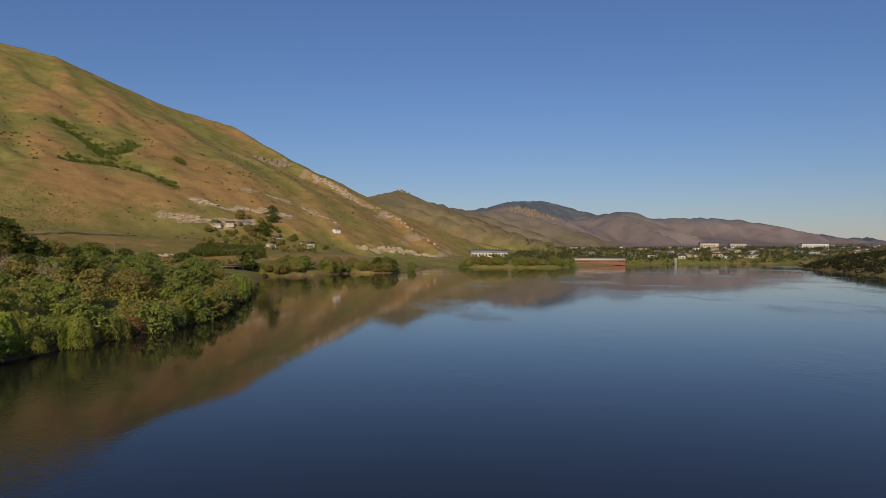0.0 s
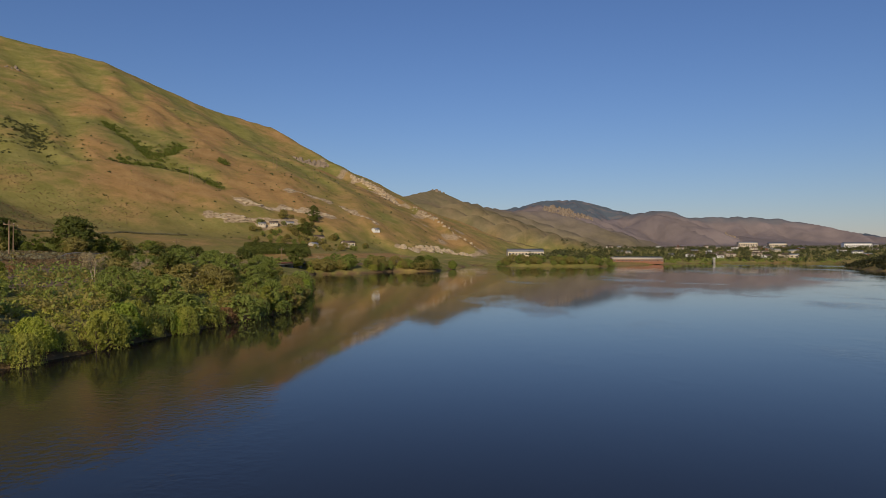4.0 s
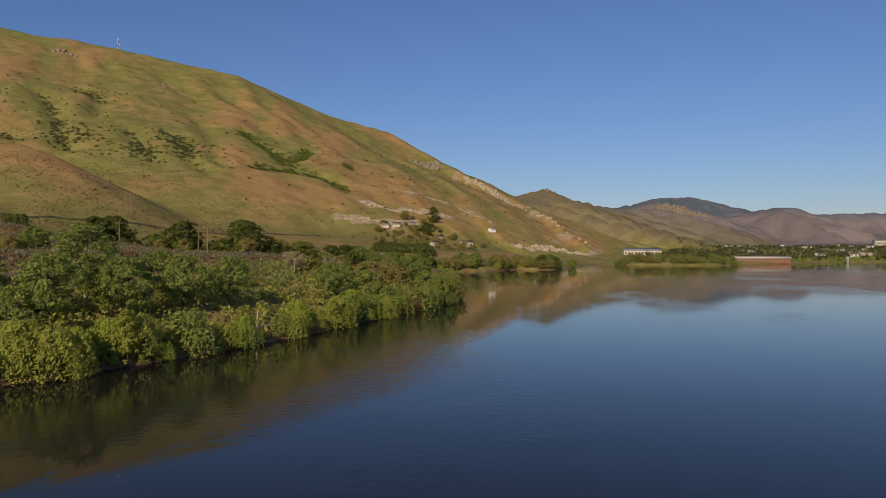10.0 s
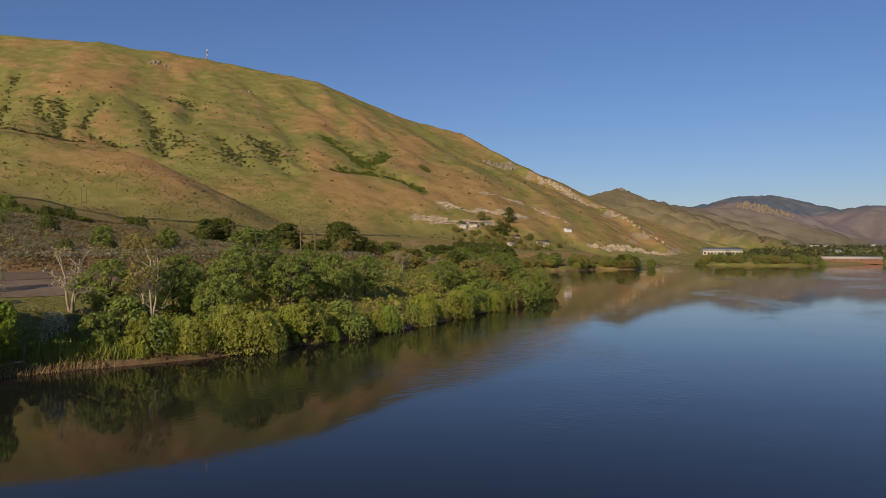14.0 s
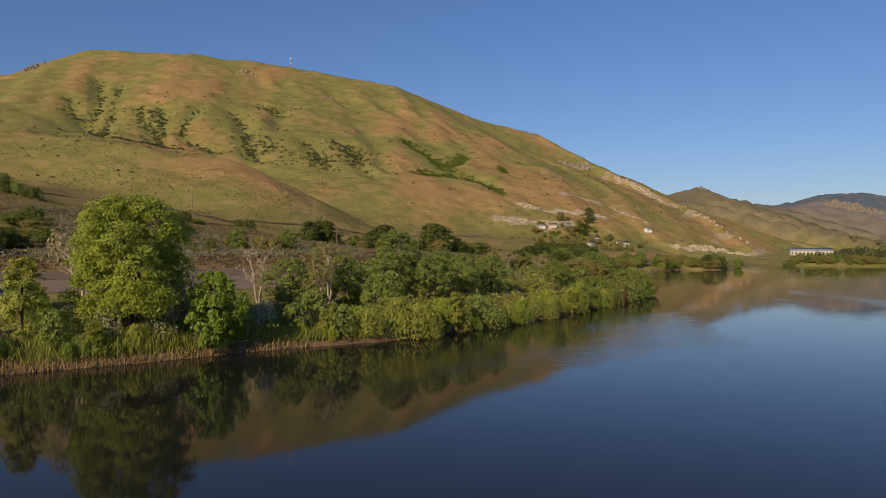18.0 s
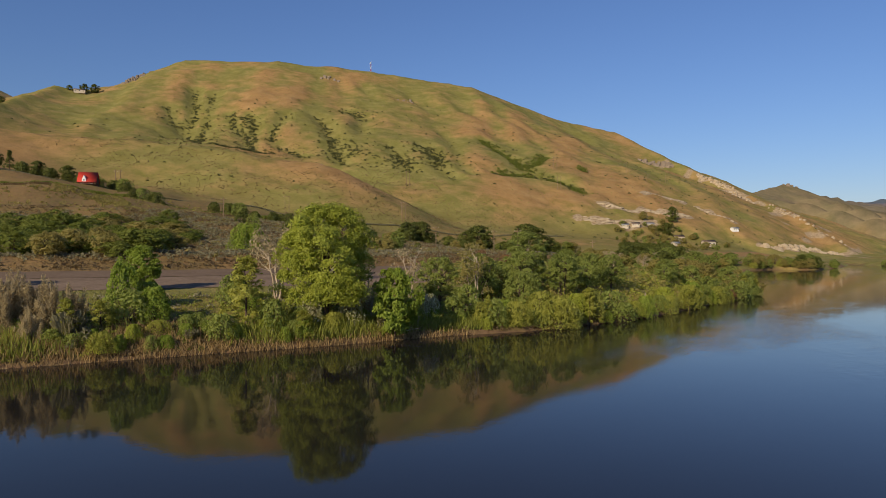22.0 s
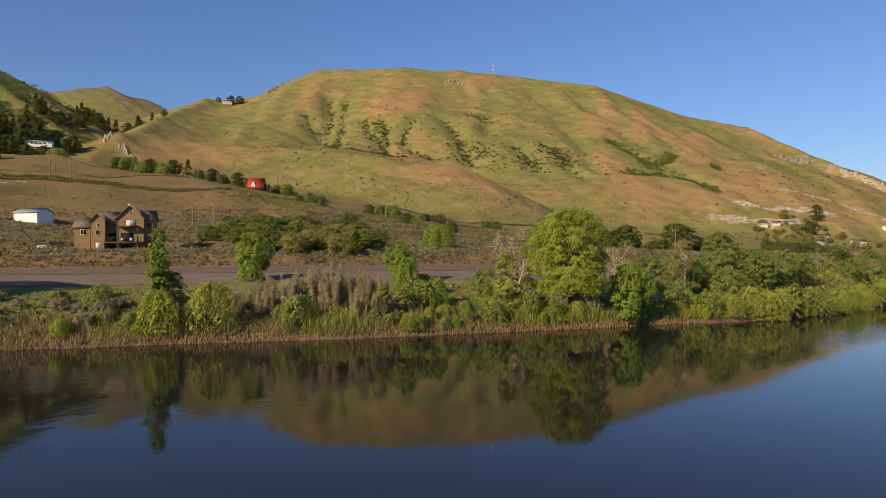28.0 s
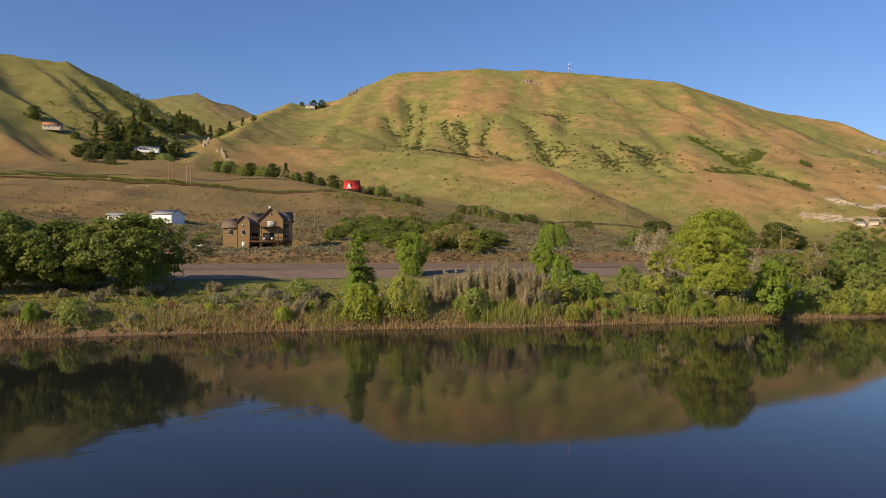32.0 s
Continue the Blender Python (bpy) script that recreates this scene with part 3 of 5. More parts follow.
def feather_bush(name, label, leaf, tall, wide, seed, plumes=30, n=330):
    """A dry bush of many feathery plumes of uneven height that lean outward."""
    global rng
    rng = np.random.RandomState(seed)
    thing = root(name, label, "bush")
    stems, points, ways = [], [], []
    for k in range(plumes):
        a, q = rng.uniform(0, 2 * math.pi), rng.uniform(0, 1) ** 0.6
        foot = np.array([math.cos(a) * q * wide * 0.28, math.sin(a) * q * wide * 0.28, -0.1])
        top = np.array([math.cos(a) * q * wide * 0.48, math.sin(a) * q * wide * 0.48, tall * rng.uniform(0.5, 1.0) * (1 - 0.3 * q * q)])
        stems.append(branch(foot, top, 0.035, 0.012, steps=3))
        t = rng.uniform(0.12, 1.03, (n, 1))
        points.append(foot + (top - foot) * t + rng.normal(0, 1, (n, 3)) * wide * 0.055 * (1.15 - 0.75 * t))
        ways.append(np.tile([math.cos(a), math.sin(a), 0.3], (n, 1)))
    v, f = joined(stems)
    part("stem", flat_mesh(name + "_stem", v, f, PALE_BARK, True), thing)
    v, f = leaf_quads(np.concatenate(points), np.concatenate(ways), 0.17, 0.25)
    v = v.reshape(-1, 4, 3)
    v[:, 2, 2] += 0.16
    part("crown", flat_mesh(name + "_crown", v.reshape(-1, 3), f, LEAF[leaf]), thing)
    return thing


def stand(thing, x, y, scale=1.0, turn=0.0, z=None, tall=None, label=""):
    m = Matrix.Translation((x, y, (max(height(x, y), 0.05) if z is None else z) - 0.05)) @ Matrix.Rotation(turn, 4, "Z") @ Matrix.Diagonal((scale, scale, tall or scale, 1))
    ob = copy_thing(thing, m)
    return tagged(ob, label) if label else ob


def drop_first(*things):
    for t in things:
        for o in (*t.children_recursive, t):
            bpy.data.objects.remove(o)


SHORE = RIVER[:24]


def shore_point(s, d):
    """A place by its run along the west shore from the first corner, and its distance inland."""
    for a, b in zip(SHORE[:-1], SHORE[1:]):
        n = math.hypot(b[0] - a[0], b[1] - a[1])
        if s <= n:
            ux, uy = (b[0] - a[0]) / n, (b[1] - a[1]) / n
            return a[0] + ux * s - uy * d, a[1] + uy * s + ux * d
        s -= n
    return SHORE[-1]


TREES = {
    "big": broadleaf("cottonwood_tree", "tall spreading tree with bright yellow-green leaves on the river bank", "bright", 18.5, 14.0, 0.15, 270, 230, 0.18, seed=3, trunks=2, clump=0.086, uneven=1.35, shape=lambda h: (0.42 + 0.62 * math.sin(math.pi * min(1, 0.08 + 0.62 * h))) * (1 - max(0, (h - 0.55) / 0.47) ** 2.2) ** 0.5),
    "ball": broadleaf("young_tree", "rounded young tree with fresh green leaves at the water", "fresh", 9.8, 8.6, 0.1, 110, 130, 0.22, seed=5, clump=0.09),
    "locust": broadleaf("locust_tree", "mid green tree with layered feathery foliage", "mid", 11, 9.5, 0.2, 84, 66, 0.26, seed=8, trunks=2, slim=0.45, clump=0.085),
    "locust2": broadleaf("locust_tree", "tall mid green tree with open layered crown and visible trunk", "mid", 14.5, 10, 0.32, 84, 76, 0.26, seed=9, bark=PALE_BARK, slim=0.45, clump=0.085),
    "dark": broadleaf("shade_tree", "broad dense tree with deep green leaves", "deep", 13, 17, 0.1, 200, 100, 0.28, seed=12, trunks=3, clump=0.07, uneven=1.6),
    "dark2": broadleaf("shade_tree", "dark green rounded tree beyond the road", "dark", 11, 10.5, 0.1, 100, 66, 0.34, seed=13, trunks=2, clump=0.085, uneven=1.7),
    "slim": broadleaf("slender_tree", "slender upright tree with bright green leaves", "fresh", 13, 5.2, 0.06, 74, 80, 0.22, seed=15, clump=0.12, uneven=1.2, shape=lambda h: (0.95 - 0.55 * h) * (0.8 + 0.2 * math.sin(11 * h + 0.8))),
    "olive": broadleaf("thicket_tree", "low spreading tree with dull olive green leaves", "olive", 7.2, 9.5, 0.1, 62, 44, 0.32, seed=18, trunks=3, clump=0.1),
    "thick": broadleaf("thicket_tree", "low spreading tree with dense dark olive leaves", "deep", 7.0, 9.5, 0.06, 62, 44, 0.32, seed=28, trunks=3, clump=0.1),
    "mixed": broadleaf("bank_tree", "bushy green tree in the thicket along the bank", "mid", 7.5, 7.5, 0.08, 56, 44, 0.30, seed=19, trunks=3, clump=0.1),
    "droop": broadleaf("drooping_tree", "small drooping tree with pale green feathery leaves", "willow", 9.5, 6.4, 0.06, 44, 87, 0.25, seed=20, shape=lambda h: 1.05 - 0.85 * h, slim=0.35),
    "fir": broadleaf("conifer_tree", "dark conifer standing on the hillside", "dark", 15, 8, 0.08, 60, 28, 0.49, seed=22, shape=lambda h: 1.0 - 0.85 * h, clump=0.075),
    "bare": bare_tree("bare_tree", "half-dead tree with pale bare branches", 11, 7, 31, leaves=1500),
    "bare2": bare_tree("bare_tree", "thin leafless tree with grey twigs", 9, 6, 33, sparse="tan", leaves=420),
    "pink": bare_tree("budding_tree", "small tree with russet buds on bare twigs", 7, 7, 35, sparse="tan", leaves=1200),
    "willow": dome_bush("willow_bush", "dense light green willow bush at the waterline", "willow", 4.2, 5.6, 41),
    "willow2": dome_bush("willow_bush", "rounded yellow-green willow bush growing over the water", "bright", 3.6, 4.8, 42),
    "green": dome_bush("green_bush", "rounded deep green bush", "mid", 4.6, 6.0, 43, 950, 0.3),
    "fresh": dome_bush("green_bush", "bright fresh green bush on the bank", "fresh", 4.0, 4.2, 44),
    "round": dome_bush("round_bush", "large round fresh green bush", "fresh", 8.0, 10.0, 57, 6500, 0.27),
    "darkb": dome_bush("dark_bush", "dark green bush on the slope", "dark", 3.6, 4.6, 45, 800, 0.3),
    "russet": dome_bush("russet_bush", "dry russet-brown bush in the thicket", "russet", 2.6, 4.2, 46, 800),
    "tan": feather_bush("dry_bush", "tall dry tan bush of upright stems", "tan", 5.2, 5.6, 51),
    "greytan": stem_bush("dry_bush", "dry grey-brown bush above the bank", "sage", 3.2, 4.0, 52),
    "bloom": dome_bush("blossoming_bush", "bush with pale cream blossom", "bloom", 4.2, 4.0, 55, 1500, 0.15),
    "sagebig": dome_bush("sagebrush", "grey-green sagebrush clump on the bank", "sage", 1.7, 2.6, 56, 420, 0.2),
}
r2 = random.Random(11)


def put(kind, x, y, scale=1.0, tall=None, z=None, label="", group=""):
    ob = stand(TREES[kind], x, y, scale, r2.uniform(0, 6.28), z, tall, label)
    if group:
        ob["group"] = group
    return ob


# single trees that stand out, south to north along the bank
put("dark", -170, -92, 0.95, 0.95)
put("dark", -160.5, -75.0, 1.06, 0.95)
put("dark", -166, -83.5, 0.9, 0.86)
put("slim", -127.3, -52.8, 0.85, 1.0)
put("ball", -144.5, -24.6, 0.72, 0.92, label="upright tree with fresh green leaves near the road")
put("fresh", -143.4, -25.8, 1.1, 1.0)
put("willow2", -124.6, -54.2, 1.15, 1.5)
put("willow", -121.0, -48.6, 1.15, 1.5)
put("droop", -127.5, -50.6, 0.8, 0.7)
for x, y, c, t in ((-122.0, -38.6, 0.9, 1.05), (-119.6, -35.6, 1.0, 1.2), (-117.8, -32.6, 1.1, 1.3), (-115.6, -30.4, 1.1, 1.35), (-113.0, -28.2, 1.05, 1.25), (-110.6, -26.0, 0.9, 1.05), (-118.6, -29.6, 1.0, 1.3)):
    put("tan", x, y, c, t)
for x, y, c, t in ((-124.8, -42.6, 0.7, 0.7), (-116.2, -37.6, 0.75, 0.7), (-110.2, -31.0, 0.7, 0.7), (-131, -61, 0.6, 0.5)):
    put("tan", x, y, c, t, label="low feathery dry tan bush on the bank")
put("greytan", -108, -28, 1.0, 1.2)
put("fresh", -112.5, -17.5, 1.0, 1.6)
put("fresh", -106.2, -17.5, 1.0, 1.1)
put("ball", -125, -5, 0.62, 0.75)
put("droop", -98.4, -9.0, 1.05, 1.0)
put("big", -92.0, 0.2, 0.90, 0.93)
put("bloom", -89.2, 2.6, 1.1, 1.35)
put("bloom", -92.6, -2.5, 0.9)
put("ball", -83.6, 5.2, 0.74, 1.05)
put("bare", -83.0, 29.4, 1.0, 1.0)
put("bare2", -95.8, 29.3, 1.05)
put("bare2", -90.5, 8.5, 0.9)
put("bloom", -83.5, 15.0, 0.8, 1.1)
put("round", -172, 65.5, 1.0, 1.0, label="round bright bush among sagebrush above the road")
put("locust2", -83, 54, 0.85, 0.78)
put("dark2", -229, 250, 0.95, 1.05)
put("dark2", -186, 242, 1.35, 1.25)
put("dark2", -164, 252, 1.5, 1.3)
put("dark2", -157, 246, 1.25, 1.15)
put("dark2", -193, 246, 1.0, 1.0)
put("bloom", -112, 30, 1.0, 1.5, label="tall bush with cream blossom beside the road")
put("dark2", -176, 708, 1.1, 1.6)
put("dark2", -176, 678, 1.1, 1.2)

for i in range(26):
    put(r2.choice(["mixed", "darkb", "olive", "thick", "darkb"]), r2.uniform(-238, -150), r2.uniform(236, 270), r2.uniform(0.6, 1.1), group="trees beyond the road")
for i in range(22):
    x, y = r2.uniform(-205, -150), r2.uniform(268, 330)
    put(r2.choice(["thick", "olive", "darkb", "green"]), x, y, r2.uniform(0.9, 1.4), r2.uniform(0.7, 1.0), group="trees beyond the road")
for i in range(16):
    x, y = -118 + r2.gauss(0, 7), 127 + r2.gauss(0, 4)
    put("russet", x, y, r2.uniform(0.6, 1.1), r2.uniform(0.4, 0.7), group="russet scrub beside the road")
put("pink", -104.2, 3.5, 1.15, 1.5, label="tall half-dry tree with russet twigs beside the cottonwood")
# the wood on the river bend
for i in range(46):
    x, y = shore_point(r2.uniform(760, 930), r2.uniform(5, 30))
    if y > 196 or math.hypot(x + 82, y - 27) < 8:
        continue
    put(r2.choice(["locust", "locust", "mixed", "mixed", "olive", "olive", "green", "pink", "bare2", "droop"]), x, y, r2.uniform(0.55, 0.8), group="trees of the bank wood")
for i in range(60):
    x, y = shore_point(r2.uniform(815, 955), r2.uniform(8, 40))
    put(r2.choice(["olive", "olive", "mixed", "locust", "green", "dark2", "pink", "russet"]), x, y, r2.uniform(0.5, 0.78), group="trees of the bank wood")
for x, y in ((-84, 36), (-80, 44), (-86, 48), (-74, 50), (-82, 56), (-72, 60), (-78, 64), (-70, 70), (-90, 30), (-76, 34), (-88, 42)):
    put(r2.choice(["locust", "locust", "mixed"]), x, y, r2.uniform(0.68, 0.85), group="trees of the bank wood")
for i in range(84):
    s = 715 + 222 * i / 84 + r2.uniform(-2, 2)
    x, y = shore_point(s, r2.uniform(-1.4, 2.2))
    k = r2.choice(["willow", "willow", "willow2", "willow", "green", "mixed", "droop", "fresh", "willow2", "green"] if s < 795 else ["willow", "green", "olive", "mixed", "droop", "green", "fresh", "russet", "olive"])
    if math.hypot(x + 60, y - 60) < 4.5:
        continue
    q = r2.uniform(0.4, 0.7) if k in ("mixed", "droop", "olive") else r2.uniform(0.5, 1.0) ** 1.4 * 1.25
    put(k, x, y, q, tall=q * r2.uniform(0.75, 1.35), group="willows along the waterline")
for i in range(30):
    x, y = shore_point(r2.uniform(860, 1015), r2.uniform(12, 60))
    put(r2.choice(["olive", "olive", "pink", "olive", "mixed"]), x, y, r2.uniform(0.8, 1.2), tall=r2.uniform(0.6, 0.9), group="trees of the bank wood")


# ---------- building pieces ----------
WOOD_WALL = plain("brown_siding", (0.190, 0.118, 0.052), (0.320, 0.210, 0.098), 5, 0.8, bump=0.02, stretch=(0.3, 0.3, 6))
DARK_WOOD = plain("dark_timber", (0.050, 0.027, 0.014), (0.110, 0.060, 0.032), 6, 0.8, bump=0.01)
BROWN_ROOF = plain("brown_shingle", (0.120, 0.085, 0.062), (0.210, 0.155, 0.112), 4, 0.95, bump=0.03)
GREY_ROOF = plain("grey_metal_roof", (0.220, 0.220, 0.220), (0.330, 0.330, 0.320), 2, 0.55, bump=0.01)
RED_ROOF = plain("red_metal_roof", (0.420, 0.030, 0.018), (0.560, 0.060, 0.030), 2, 0.5, bump=0.01)
ORANGE_ROOF = plain("orange_tile_roof", (0.330, 0.130, 0.060), (0.480, 0.210, 0.110), 3, 0.8, bump=0.03)
WHITE = plain("white_paint", (0.700, 0.700, 0.690), (0.820, 0.810, 0.790), 2, 0.6, bump=0.005)
CREAM = plain("cream_render", (0.470, 0.400, 0.305), (0.610, 0.530, 0.420), 2, 0.8, bump=0.01)
RUST = plain("rusty_brown_paint", (0.190, 0.085, 0.050), (0.300, 0.140, 0.085), 2, 0.8, bump=0.01)
TIMBER_POLE = plain("weathered_pole", (0.170, 0.115, 0.070), (0.330, 0.235, 0.150), 5, 0.9, bump=0.01, stretch=(1, 1, 0.2))
STEEL = plain("galvanised_steel", (0.330, 0.330, 0.330), (0.500, 0.500, 0.490), 8, 0.45, 0.8, bump=0.0)
RED_PAINT = plain("red_paint", (0.480, 0.040, 0.030), (0.600, 0.070, 0.050), 3, 0.6, bump=0.0)
STONE = plain("pale_rock", (0.270, 0.205, 0.130), (0.500, 0.410, 0.285), 0.5, 0.95, bump=0.4)
GREY_STONE = plain("grey_rock", (0.150, 0.118, 0.088), (0.285, 0.228, 0.170), 0.4, 0.95, bump=0.4)
CONCRETE = plain("concrete", (0.250, 0.235, 0.210), (0.400, 0.375, 0.340), 2, 0.9, bump=0.01)
RUBBER = plain("tyre_rubber", (0.015, 0.015, 0.015), (0.030, 0.030, 0.030), 9, 0.9, bump=0.0)
g = Nodes("window_glass", 0.05, 0.0, 0.5)
GLASS = g.done((0.020, 0.022, 0.025))
CURTAIN = plain("white_curtain", (0.640, 0.620, 0.570), (0.760, 0.740, 0.700), 4, 0.9, bump=0.01)


def box(x0, x1, y0, y1, z0, z1, bevel=0.0):
    v = np.array([(x, y, z) for x in (x0, x1) for y in (y0, y1) for z in (z0, z1)], float)
    return v, np.array([(0, 1, 3, 2), (4, 6, 7, 5), (0, 4, 5, 1), (2, 3, 7, 6), (0, 2, 6, 4), (1, 5, 7, 3)])


def boxes(name, rows, material):
    v, f = joined([box(*r) for r in rows])
    return flat_mesh(name, v, f, material)


def gable_wall(x0, x1, y0, y1, z0, eave, ridge, axis="y"):
    """A closed house body whose ends rise to a point; the ridge runs along the axis."""
    if axis == "y":
        m = (x0 + x1) / 2
        ring = [(x0, z0), (x1, z0), (x1, eave), (m, ridge), (x0, eave)]
        v = [(x, y, z) for y in (y0, y1) for x, z in ring]
    else:
        m = (y0 + y1) / 2
        ring = [(y0, z0), (y1, z0), (y1, eave), (m, ridge), (y0, eave)]
        v = [(x, y, z) for x in (x0, x1) for y, z in ring]
    bm = bmesh.new()
    vs = [bm.verts.new(p) for p in v]
    bm.faces.new(vs[:5])
    bm.faces.new(vs[5:][::-1])
    for k in range(5):
        bm.faces.new((vs[k], vs[5 + k], vs[5 + (k + 1) % 5], vs[(k + 1) % 5]))
    bmesh.ops.recalc_face_normals(bm, faces=bm.faces)
    return bm


def bm_mesh(name, bm, material):
    me = bpy.data.meshes.new(name)
    bm.to_mesh(me)
    bm.free()
    me.materials.append(material)
    return me


def gable_roof(name, x0, x1, y0, y1, eave, ridge, material, axis="y", over=0.5, thick=0.22):
    """Two sloped slabs that meet at the ridge, with overhang."""
    a0, a1, b0, b1 = (x0, x1, y0 - over, y1 + over) if axis == "y" else (y0, y1, x0 - over, x1 + over)
    m, pitch = (a0 + a1) / 2, (ridge - eave) / ((a1 - a0) / 2)
    pts = []
    for end in (a0 - over, a1 + over):
        low = eave - pitch * over
        pts.append([(end, low), (m, ridge), (m, ridge + thick), (end, low + thick)])
    v, f = [], []
    for k, prof in enumerate(pts):
        n = len(v)
        for b in (b0, b1):
            for a, z in prof:
                v.append((a, b, z + 0.02) if axis == "y" else (b, a, z + 0.02))
        f += [(n, n + 1, n + 2, n + 3), (n + 7, n + 6, n + 5, n + 4)]
        f += [(n + i, n + 4 + i, n + 4 + (i + 1) % 4, n + (i + 1) % 4) for i in range(4)]
    return flat_mesh(name, v, f, material)


def window(parent, x, z, wide, high, y=0.0, frame_material=CREAM, pane=GLASS, name="window", bars=1):
    """A window or glazed door on the front, which faces -y: frame proud of the wall, panes inside it."""
    w, h, t = wide / 2, high / 2, 0.09
    win = part(name, boxes("frame", [(x - w, x + w, y - 0.07, y + 0.02, z + h - t, z + h), (x - w, x + w, y - 0.09, y + 0.02, z - h, z - h + t),
                                     (x - w, x - w + t, y - 0.07, y + 0.02, z - h + t, z + h - t), (x + w - t, x + w, y - 0.07, y + 0.02, z - h + t, z + h - t)]
                           + [(x - w + (k + 1) * wide / (bars + 1) - 0.03, x - w + (k + 1) * wide / (bars + 1) + 0.03, y - 0.06, y + 0.02, z - h + t, z + h - t) for k in range(bars)], frame_material), parent)
    part("pane", boxes("pane", [(x - w + t, x + w - t, y - 0.03, y + 0.02, z - h + t, z + h - t)], pane), win)
    return win


def railing(parent, x0, x1, y, z, high=1.0):
    rail = part("railing", boxes("railing", [(x0, x1, y - 0.05, y + 0.05, z + high - 0.1, z + high), (x0, x1, y - 0.03, y + 0.03, z + 0.12, z + 0.2)], DARK_WOOD), parent)
    n = max(2, int((x1 - x0) / 0.28))
    part("baluster", boxes("baluster", [(x0 + (x1 - x0) * k / n - 0.025, x0 + (x1 - x0) * k / n + 0.025, y - 0.02, y + 0.02, z + 0.2, z + high - 0.1) for k in range(n + 1)], DARK_WOOD), rail)


# ---------- the large timber house ----------
house = root("timber_house", "large brown timber house with gables and decks above the road", "house", at=(-240.5, -14.8, 12.8), turn=math.atan2(0.79, 0.61))
house.matrix_basis = house.matrix_basis @ Matrix.Diagonal((1.04, 1, 1.22, 1))
part("wall", bm_mesh("left_wing", gable_wall(0, 4.6, 1.2, 10, -0.5, 5.3, 7.4, "x"), WOOD_WALL), house)
part("wall", bm_mesh("bay", gable_wall(4.4, 8.0, 0, 9, -0.5, 6.8, 8.3), WOOD_WALL), house)
part("wall", bm_mesh("middle", gable_wall(6.0, 11.4, 2.6, 11, -0.5, 6.2, 9.0, "x"), WOOD_WALL), house)
part("wall", bm_mesh("main_gable", gable_wall(10.6, 17.8, 1.6, 11, -0.5, 7.5, 10.4), WOOD_WALL), house)
part("wall", bm_mesh("right_wing", gable_wall(16.6, 19.8, 2.8, 11, -0.5, 7.2, 9.4, "x"), WOOD_WALL), house)
part("roof", gable_roof("left_roof", 0, 4.8, 1.2, 10, 5.3, 7.4, BROWN_ROOF, "x"), house)
part("roof", gable_roof("bay_roof", 4.4, 8.0, 0, 9, 6.8, 8.3, BROWN_ROOF), house)
part("roof", gable_roof("middle_roof", 6.0, 11.4, 2.6, 11, 6.2, 9.0, BROWN_ROOF, "x"), house)
part("roof", gable_roof("main_roof", 10.6, 17.8, 1.6, 11, 7.5, 10.4, BROWN_ROOF, over=0.6), house)
part("roof", gable_roof("right_roof", 16.6, 19.8, 2.8, 11, 7.2, 9.4, BROWN_ROOF, "x"), house)
for k, x in enumerate((5.2, 13.2)):
    part("flue", boxes("flue", [(x, x + 0.45, 5, 5.45, 7.0 + 2.2 * k, 8.4 + 2.5 * k), (x - 0.12, x + 0.57, 4.88, 5.57, 8.4 + 2.5 * k, 8.6 + 2.5 * k)], WHITE), house, "white flue pipe")
window(house, 2.3, 4.1, 1.5, 1.3, 1.2)
window(house, 6.2, 4.0, 1.1, 1.2, 0, bars=0)
window(house, 6.2, 5.7, 0.7, 0.7, 0, bars=0)
window(house, 6.2, 0.9, 1.1, 1.4, 0, pane=CURTAIN)
window(house, 9.3, 2.9, 1.9, 2.1, 2.6, DARK_WOOD, name="glazed_door")
window(house, 14.2, 6.2, 2.6, 1.8, 1.6, DARK_WOOD, CURTAIN, "glazed_door", 3)
window(house, 13.4, 2.9, 3.4, 2.1, 1.6, DARK_WOOD, GLASS, "glazed_door", 3)
window(house, 14.2, 8.9, 0.6, 0.6, 1.6, bars=0)
window(house, 18.8, 5.9, 1.2, 1.2, 2.8)
window(house, 18.8, 3.0, 1.2, 1.2, 2.8)
window(house, 9.4, 0.4, 1.8, 1.5, 2.6, DARK_WOOD)
window(house, 13.2, 0.4, 3.0, 1.5, 1.6, DARK_WOOD, bars=2)
part("deck", boxes("deck", [(7.8, 20.2, -1.0, 2.9, 1.5, 1.8)], DARK_WOOD), house)
part("deck", boxes("deck", [(11.2, 16.6, -0.6, 1.7, 5.35, 5.6)], DARK_WOOD), house, "upper balcony")
for x in (8.0, 11.4, 16.4, 20.0):
    part("post", boxes("post", [(x - 0.13, x + 0.13, -0.95, -0.69, -0.6, 1.5)], DARK_WOOD), house)
for x in (11.4, 16.4):
    part("post", boxes("post", [(x - 0.12, x + 0.12, -0.55, -0.31, 1.8, 5.35)], DARK_WOOD), house)
railing(house, 7.9, 20.1, -0.95, 1.8)
railing(house, 11.3, 16.5, -0.55, 5.6)
part("trim", boxes("trim", [(4.3, 4.45, -0.04, 0.04, -0.4, 6.7), (7.95, 8.08, -0.04, 0.04, -0.4, 6.7), (17.7, 17.85, 1.5, 1.64, 1.8, 7.4), (10.55, 10.7, 1.5, 1.64, 1.8, 7.4)], DARK_WOOD), house)
